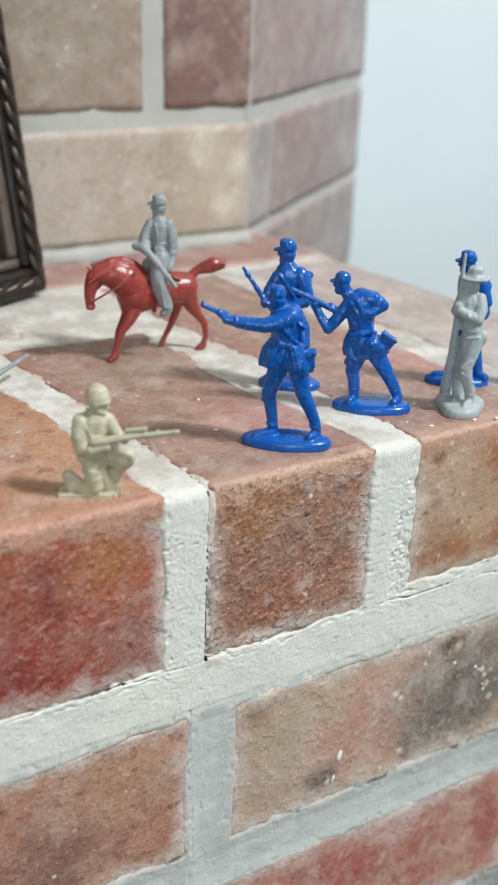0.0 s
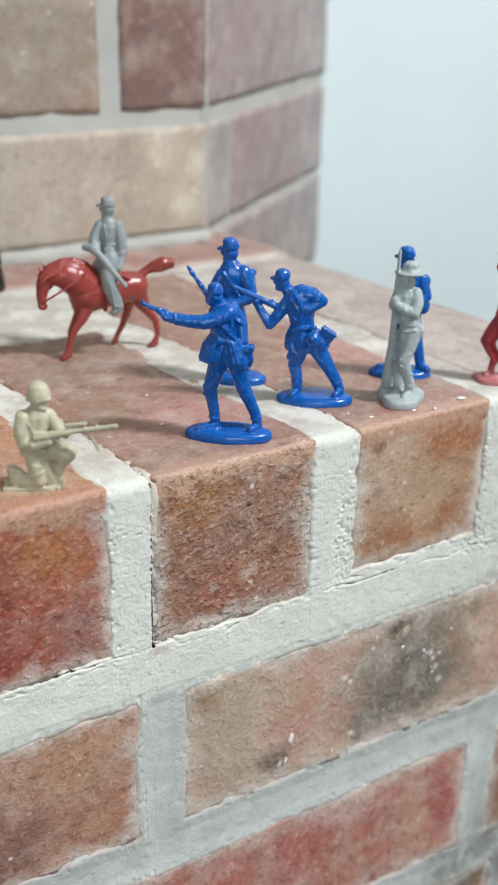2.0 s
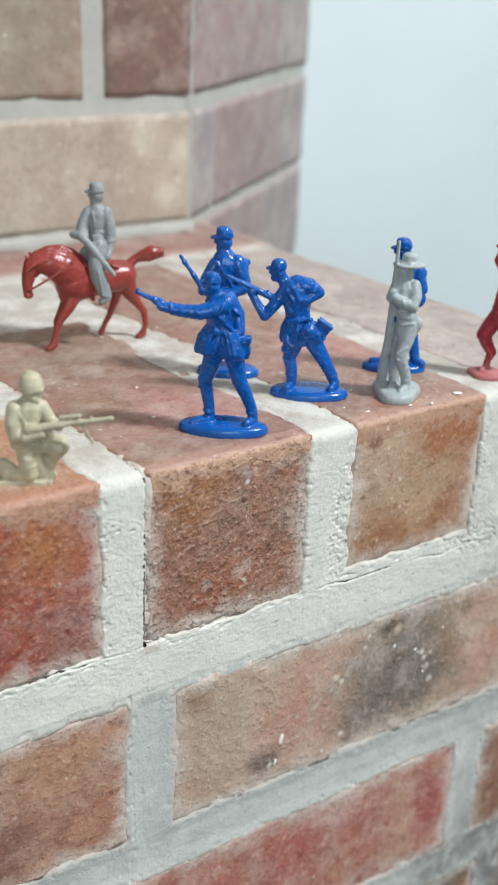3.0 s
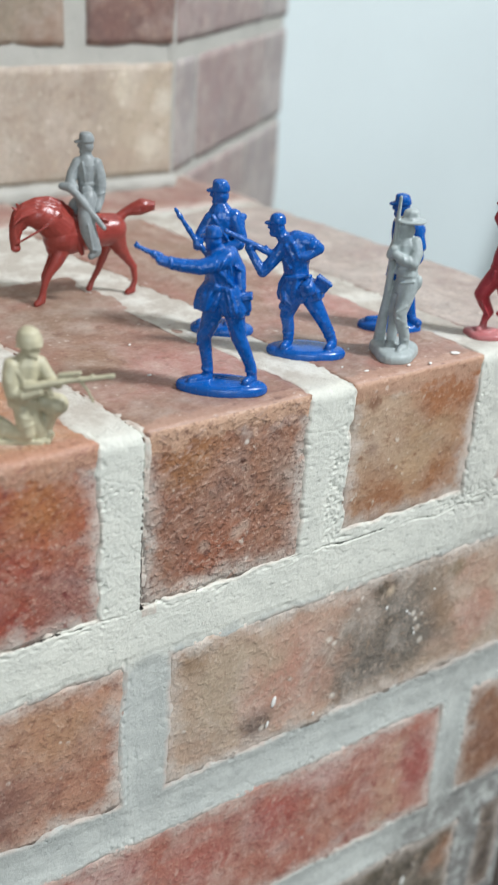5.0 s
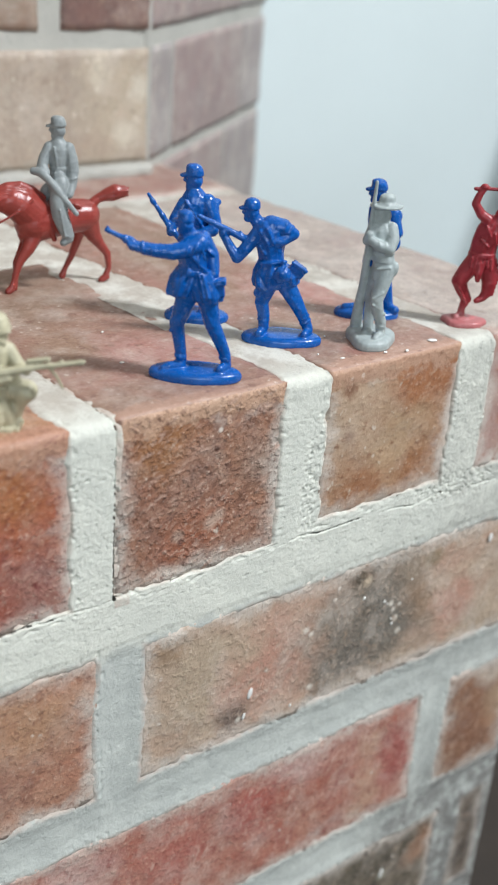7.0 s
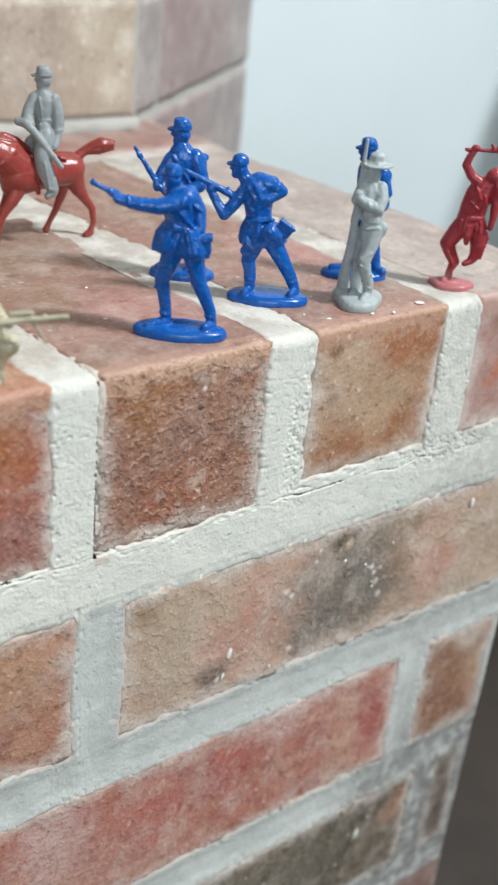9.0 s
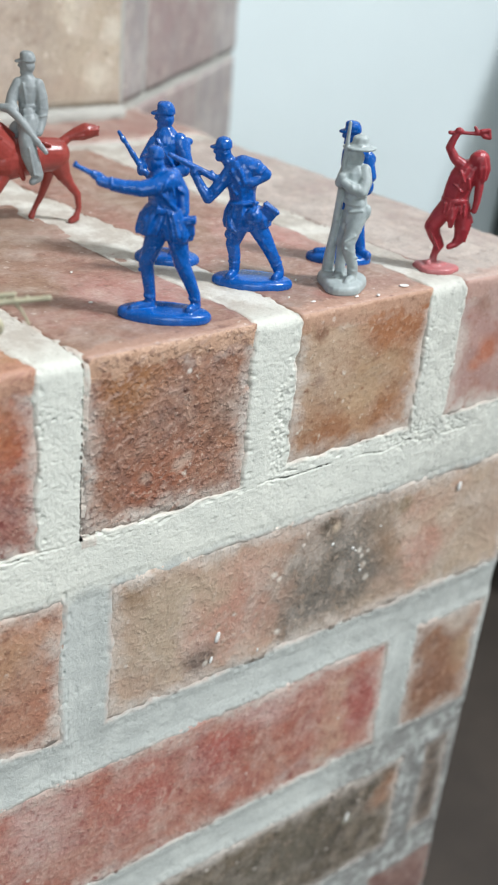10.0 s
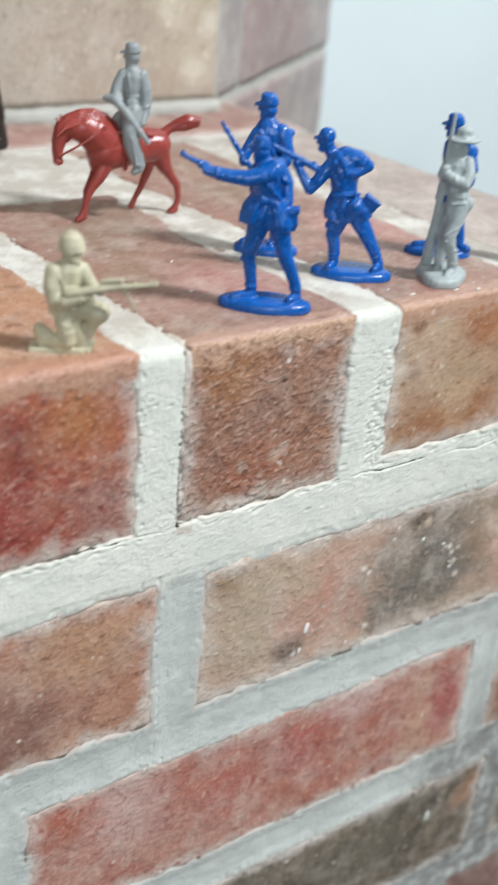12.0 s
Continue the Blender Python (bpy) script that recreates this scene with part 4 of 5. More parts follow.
def aiming_soldier():
    s = Sculpt()
    s.disc((0.0, 0, 0), 12.9, 6.6, 3.0)
    # legs in loose trousers over boots
    s.limb((-6.0, -0.6, 4.8, 1.7), (-6.2, -1.0, 9.4, 1.9), (-7.2, -1.4, 13.6, 2.2), (-5.6, -0.8, 19.0, 3.1))
    s.limb((-6.2, -0.8, 4.2, 1.6), (-7.4, -3.6, 3.7, 1.3))
    s.limb((8.2, 0.8, 5.0, 1.7), (6.6, 0.5, 8.4, 1.9), (4.0, 0.2, 13.0, 2.3), (-0.4, 0.2, 20.0, 3.2))
    s.limb((8.4, 0.6, 4.2, 1.6), (7.0, -2.6, 3.8, 1.3))
    for c, tilt in (((-6.2, -0.9, 7.6), 0), ((-6.3, -0.9, 9.0), 0), ((7.2, 0.6, 7.2), 30), ((6.6, 0.5, 8.6), 30)):
        s.ball(c, (2.1, 2.1, 0.65), (0, -tilt, 0))
    s.limb((2.0, -2.1, 15.6, 0.6), (4.6, -1.8, 12.0, 0.5))
    s.limb((-7.8, -3.0, 13.4, 0.5), (-6.0, -3.2, 16.6, 0.45))
    # trousers bloused over the knee, coat skirt, pouches, canteen
    s.ball((-8.0, -1.8, 16.8), (2.1, 2.2, 1.7), (0, -20, 0))
    s.loft([(-5.0, -0.4, 27.0, 3.9, 3.9), (-5.2, -0.6, 23.6, 5.0, 4.5), (-5.2, -0.8, 20.4, 5.3, 4.6), (-5.4, -0.8, 18.4, 4.6, 4.0)], 8, 0.07, 0.9)
    s.loft([(-2.4, 0, 25.4, 3.6, 3.6), (-0.4, 0.2, 22.4, 4.4, 4.2), (0.6, 0.2, 19.6, 3.6, 3.6)], 6, 0.06, 0.2)
    s.limb((-9.0, -3.0, 22.4, 1.0), (-8.2, -4.2, 19.6, 1.2), (-6.4, -4.8, 18.4, 0.9))
    s.ball((-1.5, -5.2, 23.8), (2.7, 1.5, 2.9), (0, 12, 0))
    s.ball((-1.5, -6.4, 24.0), (1.7, 0.7, 1.8), (0, 12, 0))
    s.limb((-1.6, -4.6, 26.6, 0.6), (-1.4, -4.4, 27.6, 0.7))
    s.box((3.2, -1.2, 24.6), (5.0, 3.0, 3.7), (0, 34, 0))
    s.limb((1.6, -2.8, 27.2, 0.6), (5.8, -2.6, 24.6, 0.65))
    s.limb((-8.6, -3.2, 26.6, 0.6), (-5.0, -4.4, 27.0, 0.6), (-0.8, -3.6, 27.6, 0.6))
    # body bent into the shot, jacket folds, blanket roll strap
    s.loft([(-5.0, 0, 25.6, 3.9, 3.7), (-5.6, -0.2, 29.4, 4.1, 3.9), (-6.2, -0.4, 33.4, 5.0, 4.3), (-6.6, -0.5, 37.0, 5.2, 4.0), (-8.0, -0.5, 39.6, 3.2, 2.8)], 7, 0.03, 0.3)
    for a, b in (((-9.2, -4.0, 36.6), (-6.6, -4.6, 33.0)), ((-7.2, -4.4, 37.6), (-5.0, -4.5, 33.4)), ((-9.0, -4.0, 32.4), (-7.4, -4.3, 29.8))):
        s.limb((*a, 0.75), (*b, 0.55))
    # arm of the trigger hand, elbow out
    s.limb((-6.0, -0.8, 37.8, 3.2), (-2.4, -1.2, 37.4, 2.9), (1.0, -1.2, 35.8, 1.9), (-3.0, -2.6, 33.6, 1.9), (-7.0, -3.4, 34.4, 1.5))
    s.ball((-2.0, -1.6, 37.8), (0.7, 2.6, 2.6), (0, 24, 0))
    s.ball((-0.2, -1.6, 36.8), (0.6, 2.2, 2.2), (0, 36, 0))
    # supporting arm
    s.limb((-10.0, -1.6, 35.4, 2.2), (-12.8, -2.4, 31.4, 2.0), (-15.8, -2.8, 27.6, 1.75), (-18.2, -2.2, 31.0, 1.45), (-20.0, -1.8, 33.8, 1.3))
    s.ball((-14.2, -2.6, 29.6), (2.0, 1.9, 0.6), (0, 40, 0))
    s.ball((-20.4, -1.8, 34.8), (1.5, 1.4, 1.6))
    # rifle
    s.limb((-10.4, -1.8, 33.0, 1.5), (-14.0, -1.8, 33.6, 1.2), (-20.0, -1.8, 36.2, 1.0), (-28.0, -1.8, 39.6, 0.72))
    s.limb((-23.4, -1.8, 37.7, 0.95), (-23.9, -1.8, 37.9, 0.95))
    s.limb((-14.6, -1.8, 34.6, 0.5), (-15.2, -1.8, 35.6, 0.45))
    s.head((-12.4, -0.9, 38.8), 7.3, dome=True)
    s.limb((-9.4, -0.6, 37.6, 2.2), (-11.6, -0.8, 40.4, 1.9))
    return s


def leaning_soldier():
    s = Sculpt()
    s.disc((-0.4, 0.2, 0), 7.8, 10.2, 3.4, lumps=0.06)
    # weight on one leg, the other knee bent
    s.limb((2.2, -3.0, 4.8, 1.6), (2.0, -3.2, 8.0, 1.75), (0.4, -3.8, 12.0, 1.95), (-0.4, -4.0, 15.6, 2.1), (0.8, -2.6, 20.0, 2.6), (1.8, -1.2, 24.8, 3.1))
    s.limb((2.2, -3.2, 4.1, 1.6), (1.0, -5.4, 3.8, 1.4), (0.2, -6.8, 3.5, 1.0))
    s.limb((-1.6, 0.6, 4.4, 1.6), (-1.4, 1.0, 14, 2.0), (0.0, 0.6, 24, 2.8))
    s.limb((-1.6, 0.2, 4.0, 1.5), (-2.4, -2.4, 3.7, 1.3))
    for c, w in (((2.0, -3.2, 7.0), 1.95), ((1.6, -3.4, 8.8), 1.9)):
        s.ball(c, (w, w, 0.6), (0, 16, 0))
    s.limb((-1.8, -5.6, 16.4, 0.45), (1.2, -5.4, 18.4, 0.45))
    s.limb((-1.6, -5.8, 14.4, 0.45), (1.0, -5.4, 13.0, 0.45))
    s.limb((0.4, -5.0, 10.4, 0.4), (2.8, -4.6, 11.4, 0.4))
    # trousers and short jacket with its hem, pouch on the hip
    s.loft([(1.0, -0.8, 21.6, 3.6, 3.2), (1.2, -0.6, 25.0, 3.7, 3.5), (0.8, -0.3, 28.4, 3.3, 3.3)], 5, 0.03, 0.0)
    s.loft([(0.5, -0.4, 27.6, 3.8, 3.7), (0.2, -0.3, 30.2, 3.3, 3.3), (-0.3, -0.1, 34.0, 3.7, 3.5), (-0.8, 0, 37.4, 3.8, 3.3), (-1.2, 0, 39.4, 2.4, 2.4)], 6, 0.03, 0.4)
    s.limb((-2.6, -2.4, 29.8, 0.45), (0.4, -3.8, 30.2, 0.5), (3.4, -2.6, 30.4, 0.45))
    s.ball((4.0, -1.6, 25.2), (1.7, 1.7, 2.7), (0, 10, 0))
    s.limb((-1.4, -3.6, 25.6, 0.5), (2.6, -3.8, 26.2, 0.5))
    # arms folded over the barrel
    s.limb((2.0, -0.8, 38.0, 2.1), (2.6, -2.6, 35.0, 2.05), (1.6, -4.4, 32.4, 1.95), (-1.6, -4.6, 33.2, 1.7), (-4.4, -3.9, 34.8, 1.4))
    for c, tilt in (((2.3, -2.6, 36.0), 20), ((2.2, -3.6, 34.2), 40), ((0.4, -4.8, 32.9), 80), ((-1.4, -4.8, 33.4), 70)):
        s.ball(c, (1.9, 1.6, 0.6), (0, tilt, 0))
    s.limb((-3.6, -1.0, 38.0, 1.9), (-5.2, -2.4, 34.2, 1.7), (-5.0, -3.4, 36.2, 1.4))
    s.ball((-5.0, -3.4, 35.6), (1.3, 1.3, 2.0))
    # musket, butt on the base
    s.limb((-5.0, 4.4, 3.4, 2.0), (-4.9, 3.8, 9.0, 1.8), (-4.5, 2.4, 18, 1.3), (-4.4, 0.2, 28, 1.15), (-4.7, -2.0, 38, 0.85), (-4.3, -2.0, 52.4, 0.52))
    s.limb((-4.4, 1.4, 20, 0.6), (-4.6, 0.6, 21.4, 0.5))
    s.limb((-4.6, -1.6, 33.0, 1.05), (-4.6, -1.6, 33.6, 1.05))
    # head, hair, broad hat with a dented crown
    s.ball((-2.0, -0.8, 42.4), (2.3, 2.3, 3.0))
    s.ball((-0.6, -0.2, 41.6), (2.2, 2.3, 2.5))
    s.ball((-2.8, -1.2, 40.6), (1.2, 1.3, 1.4))
    s.limb((-4.0, -1.2, 42.8, 0.4), (-4.4, -1.3, 41.8, 0.5))
    s.loft([(-0.4, -0.6, 44.2, 3.0, 2.9), (-0.4, -0.6, 44.5, 4.8, 4.4), (-0.4, -0.6, 45.2, 4.9, 4.5), (-0.4, -0.6, 45.6, 3.0, 2.9)], 2, 0.05, 0.6)
    s.loft([(-0.3, -0.6, 45.0, 2.8, 2.7), (-0.3, -0.6, 46.6, 2.55, 2.45), (-0.3, -0.6, 48.0, 2.3, 2.2), (-0.3, -0.6, 48.6, 1.4, 1.3)], 2, 0.04, 0.0)
    s.limb((-3.0, -2.0, 45.6, 0.45), (-0.3, -3.4, 45.7, 0.45), (2.6, -1.6, 45.7, 0.45))
    s.limb((-1.0, -0.2, 38.4, 1.9), (-1.4, -0.4, 41, 1.9))
    return s


def standing_soldier():
    s = Sculpt()
    s.disc((-0.6, 0, 0), 11.2, 6, 3.0)
    s.limb((-0.6, 0.6, 4.2, 1.8), (-0.6, 0.4, 13, 2.1), (-0.4, 0, 21.5, 3.0))
    s.limb((-0.8, 0.4, 3.8, 1.7), (-4.6, -1.0, 3.6, 1.5), (-8.6, -1.6, 3.6, 1.2))
    s.limb((6.6, 0, 4.4, 1.8), (4.8, 0, 13, 2.1), (2.4, 0, 21.5, 3.0))
    s.limb((6.6, 0, 3.8, 1.7), (8.8, -2.2, 3.6, 1.5))
    s.loft([(0.8, 0, 18.6, 4.6, 4.2), (0.8, 0, 24, 4.2, 4.0), (0.6, 0, 29, 3.6, 3.5), (0.4, 0, 34, 4.2, 3.8), (0.2, 0, 37.6, 4.0, 3.4), (-0.4, 0, 39.6, 2.4, 2.4)], 7, 0.05, 0.5)
    s.limb((4.4, -0.6, 36.6, 2.2), (6.4, -1.2, 30.2, 2.0), (2.4, -4.0, 28.2, 1.7))
    s.ball((6.0, 0.2, 26.4), (2.2, 2.0, 3.0))
    s.ball((5.6, 0.2, 35.4), (2.1, 2.2, 2.4))
    s.limb((-1.6, -0.6, 36.6, 1.8), (-1.6, -2.6, 31.6, 1.6), (0.2, -4.0, 33.4, 1.5))
    s.limb((0.4, -4.2, 18, 1.3), (-1.4, -4.2, 34, 1.0), (-3.0, -4.2, 42, 0.6))
    s.head((-1.4, -0.2, 39.6), 8.0)
    s.limb((-0.2, 0, 39.0, 2.0), (-1.2, -0.1, 41.6, 1.9))
    return s


def brave_figure():
    s = Sculpt()
    s.disc((0.2, 0, 0), 7.6, 5.4, 2.2, lumps=0.07)
    s.disc((-0.4, 0, 1.6), 4.0, 3.2, 1.4, lumps=0.1)
    # bent legs in fringed leggings
    s.limb((-1.2, -0.2, 2.6, 1.5), (-0.9, 0, 6.0, 1.2), (0.1, 0, 9.0, 1.8), (-2.0, -0.6, 12.4, 2.15), (-3.4, -1.0, 15.6, 2.6), (-1.2, -0.6, 19.4, 3.0), (1.2, 0, 23.0, 3.2))
    s.limb((-1.0, -0.2, 3.6, 1.0), (-3.0, -1.8, 3.0, 0.9))
    s.limb((3.2, -2.2, 9.4, 1.0), (5.2, -1.4, 10.4, 1.4), (6.6, -0.8, 12.6, 2.1), (6.8, -0.6, 16.0, 2.7), (5.4, 0, 22.5, 3.1))
    s.limb((2.0, -2.4, 22.6, 1.7), (2.2, -3.0, 19.4, 1.5), (2.4, -2.8, 16.8, 0.9))
    for k in range(6):
        s.limb((-3.8 + k * 0.55, -2.8, 14.6 - k * 1.0, 0.45), (-2.8 + k * 0.55, -3.5, 12.8 - k * 0.9, 0.3))
        s.limb((8.6 - k * 0.1, -1.8, 20.6 - 1.5 * k, 0.5), (9.6 - k * 0.25, -2.2, 18.6 - 1.4 * k, 0.3))
        s.limb((-0.6 + k * 1.3, -3.2 - 0.3 * math.sin(k), 24.4, 0.5), (-0.8 + k * 1.4, -3.6, 21.4 - 0.8 * (k % 2), 0.35))
    s.limb((-4.6, -2.6, 17.4, 0.5), (-1.4, -3.2, 20.0, 0.5), (0.8, -3.2, 22.4, 0.4))
    # body in a fringed shirt
    s.loft([(2.8, 0, 21.4, 4.2, 3.4), (2.8, 0, 25.0, 4.2, 3.5), (3.2, 0, 29.0, 4.3, 3.6), (4.4, 0, 33.6, 4.6, 3.6), (5.4, 0, 36.6, 4.2, 3.2), (6.4, 0, 38.4, 2.4, 2.2)], 7, 0.05, 0.8)
    s.loft([(2.8, -0.1, 24.6, 4.6, 3.9), (2.9, -0.1, 25.8, 4.6, 3.9)])
    s.limb((2.4, -3.4, 35.6, 0.4), (4.4, -3.9, 32.0, 0.4))
    s.limb((1.2, -3.4, 31.0, 0.4), (4.0, -3.8, 28.6, 0.4))
    s.limb((5.6, -3.6, 33.0, 0.4), (6.6, -3.4, 29.6, 0.4))
    # raised arm and hatchet
    s.limb((3.0, -0.6, 36.8, 2.0), (0.4, -0.8, 38.6, 1.6), (-2.0, -1.0, 42.0, 1.35), (-1.2, -1.0, 44.8, 1.2), (0.0, -1.0, 47.0, 1.0))
    s.ball((0.2, -1.0, 47.6), (1.5, 1.2, 1.2))
    s.limb((-2.6, -1.1, 46.8, 0.6), (0.6, -1.2, 47.2, 0.6), (8.6, -1.3, 47.4, 0.65))
    s.ball((-2.6, -1.1, 46.9), (0.8, 0.8, 0.7))
    s.limb((6.2, -1.3, 47.6, 0.75), (5.0, -1.3, 49.4, 0.5))
    s.limb((7.4, -1.3, 48.2, 0.9), (9.6, -1.3, 48.8, 0.7), (10.2, -1.3, 46.4, 0.7), (8.4, -1.3, 46.8, 0.9))
    # lowered arm
    s.limb((8.6, -0.6, 36.0, 1.8), (9.8, -1.2, 30.4, 1.5), (9.8, -1.8, 25.4, 1.2), (9.4, -2.2, 22.4, 1.0))
    # bowed head with long hair
    s.ball((7.6, -0.8, 39.0), (2.6, 2.6, 3.1), (0, 30, 0))
    s.ball((8.6, -0.2, 39.6), (2.7, 2.7, 2.6), (0, 20, 0))
    s.limb((5.8, -1.6, 38.4, 0.6), (5.2, -1.8, 37.2, 0.5))
    s.limb((9.6, -0.4, 39.6, 2.0), (11.0, 0.0, 36.0, 1.7), (11.2, 0.0, 33.0, 1.1))
    s.limb((9.0, -2.2, 40.0, 1.0), (10.2, -2.4, 36.4, 0.9), (10.6, -2.2, 32.4, 0.6))
    s.limb((8.0, -2.6, 39.6, 0.8), (9.0, -2.8, 36.2, 0.7), (9.4, -2.6, 33.6, 0.5))
    return s


def kneeling_rifleman():
    s = Sculpt()
    s.box((-1.6, -0.8, 0.8), (14, 5.4, 1.6), (0, 0, 4))
    s.box((4.6, 0.8, 0.8), (6.2, 6.0, 1.6), (0, 0, -8))
    # kneeling leg and upturned boot
    s.limb((0.2, -1.0, 11.6, 2.7), (0.8, -2.0, 7.4, 2.5), (1.4, -2.2, 3.6, 2.2), (-1.6, -1.8, 3.3, 2.0), (-4.4, -1.4, 3.6, 1.7))
    s.limb((-4.8, -1.4, 3.2, 1.9), (-5.8, -1.2, 6.0, 1.7))
    s.limb((-5.4, -1.2, 6.2, 1.3), (-3.4, -1.6, 5.2, 1.2))
    s.limb((2.2, -0.6, 9.0, 2.5), (4.4, 0.2, 3.0, 2.4))
    s.limb((2.4, 0.8, 8.0, 2.4), (5.2, 1.0, 5.0, 2.4))
    # raised knee
    s.limb((1.6, 0.6, 11.6, 3.0), (6.0, 0.2, 11.8, 2.8), (9.2, -0.2, 11.2, 2.9), (7.2, 0.8, 7.6, 1.9), (5.8, 1.2, 3.2, 1.8))
    s.limb((5.8, 1.0, 2.6, 1.6), (7.0, 0.2, 2.3, 1.3))
    for c, w, tilt in (((8.6, -0.6, 9.6), 2.5, -20), ((6.8, 0.6, 6.6), 1.95, -20), ((0.9, -2.3, 8.6), 2.5, 14), ((1.2, -2.5, 6.2), 2.4, -10), ((5.2, -0.6, 11.8), 2.8, 80)):
        s.ball(c, (w, w * 0.9, 0.6), (0, tilt, 0))
    # body, arms, helmet
    s.loft([(0.2, 0.2, 10.6, 4.0, 3.8), (0.4, 0.2, 14.6, 4.2, 4.0), (0.8, 0.1, 19.0, 4.5, 3.9), (1.3, 0, 22.4, 4.4, 3.5), (1.9, 0, 24.6, 2.6, 2.6)], 7, 0.035, 0.4)
    s.limb((-2.0, -1.8, 22.2, 2.2), (-2.4, -3.0, 18.4, 2.15), (-1.8, -3.4, 15.0, 2.0), (1.6, -4.2, 15.2, 1.7), (5.2, -4.4, 16.4, 1.3))
    for c, tilt in (((-2.4, -2.8, 20.2), 10), ((-2.5, -3.2, 17.8), -16), ((-1.6, -3.6, 15.4), -50), ((0.8, -4.2, 15.1), 80)):
        s.ball(c, (2.15, 1.9, 0.55), (0, tilt, 0))
    s.limb((4.8, 0.2, 22.2, 2.0), (7.2, -0.8, 18.8, 1.7), (9.6, -3.2, 18.0, 1.3))
    s.limb((-0.6, -3.6, 21.4, 0.4), (1.8, -3.7, 17.4, 0.4))
    s.limb((-2.6, -3.2, 13.4, 0.6), (0.6, -4.0, 12.8, 0.6), (3.8, -3.2, 13.0, 0.6))
    s.ball((2.6, -0.6, 26.8), (2.4, 2.3, 2.7))
    s.ball((4.6, -1.0, 26.0), (0.6, 0.6, 0.8))
    s.limb((2.8, -2.4, 25.4, 0.6), (4.2, -1.8, 24.6, 0.6))
    s.loft([(2.4, -0.2, 27.2, 3.35, 3.2), (2.4, -0.2, 27.7, 3.45, 3.3), (2.3, -0.2, 29.2, 3.3, 3.15), (2.2, -0.1, 31.0, 2.6, 2.5), (2.1, -0.1, 32.1, 1.3, 1.2)])
    s.limb((-0.6, -2.0, 27.4, 0.4), (2.6, -3.3, 27.2, 0.4), (5.6, -1.8, 27.6, 0.4))
    s.limb((1.6, 0.2, 23.4, 2.2), (2.2, 0, 26, 2.0))
    # rifle with its sight and folded leg
    s.limb((1.8, -4.4, 17.4, 1.3), (4.6, -4.4, 17.9, 1.25), (9.0, -4.2, 18.9, 1.05), (12.8, -4.0, 19.5, 0.8), (23.4, -4.0, 21.2, 0.6))
    s.limb((10.2, -4.0, 21.0, 0.62), (15.2, -4.0, 21.7, 0.62))
    s.limb((12.4, -4.0, 19.8, 0.4), (12.6, -4.0, 21.2, 0.4))
    s.limb((7.2, -4.3, 17.6, 0.7), (8.2, -4.3, 15.6, 0.6))
    s.limb((15.4, -4.0, 19.4, 0.5), (17.0, -4.0, 17.4, 0.42), (18.6, -4.0, 14.0, 0.42))
    s.limb((22.2, -4.0, 21.0, 0.72), (23.6, -4.0, 21.2, 0.72))
    s.limb((18.2, -4.0, 20.4, 0.4), (18.3, -4.0, 21.4, 0.4))
    return s


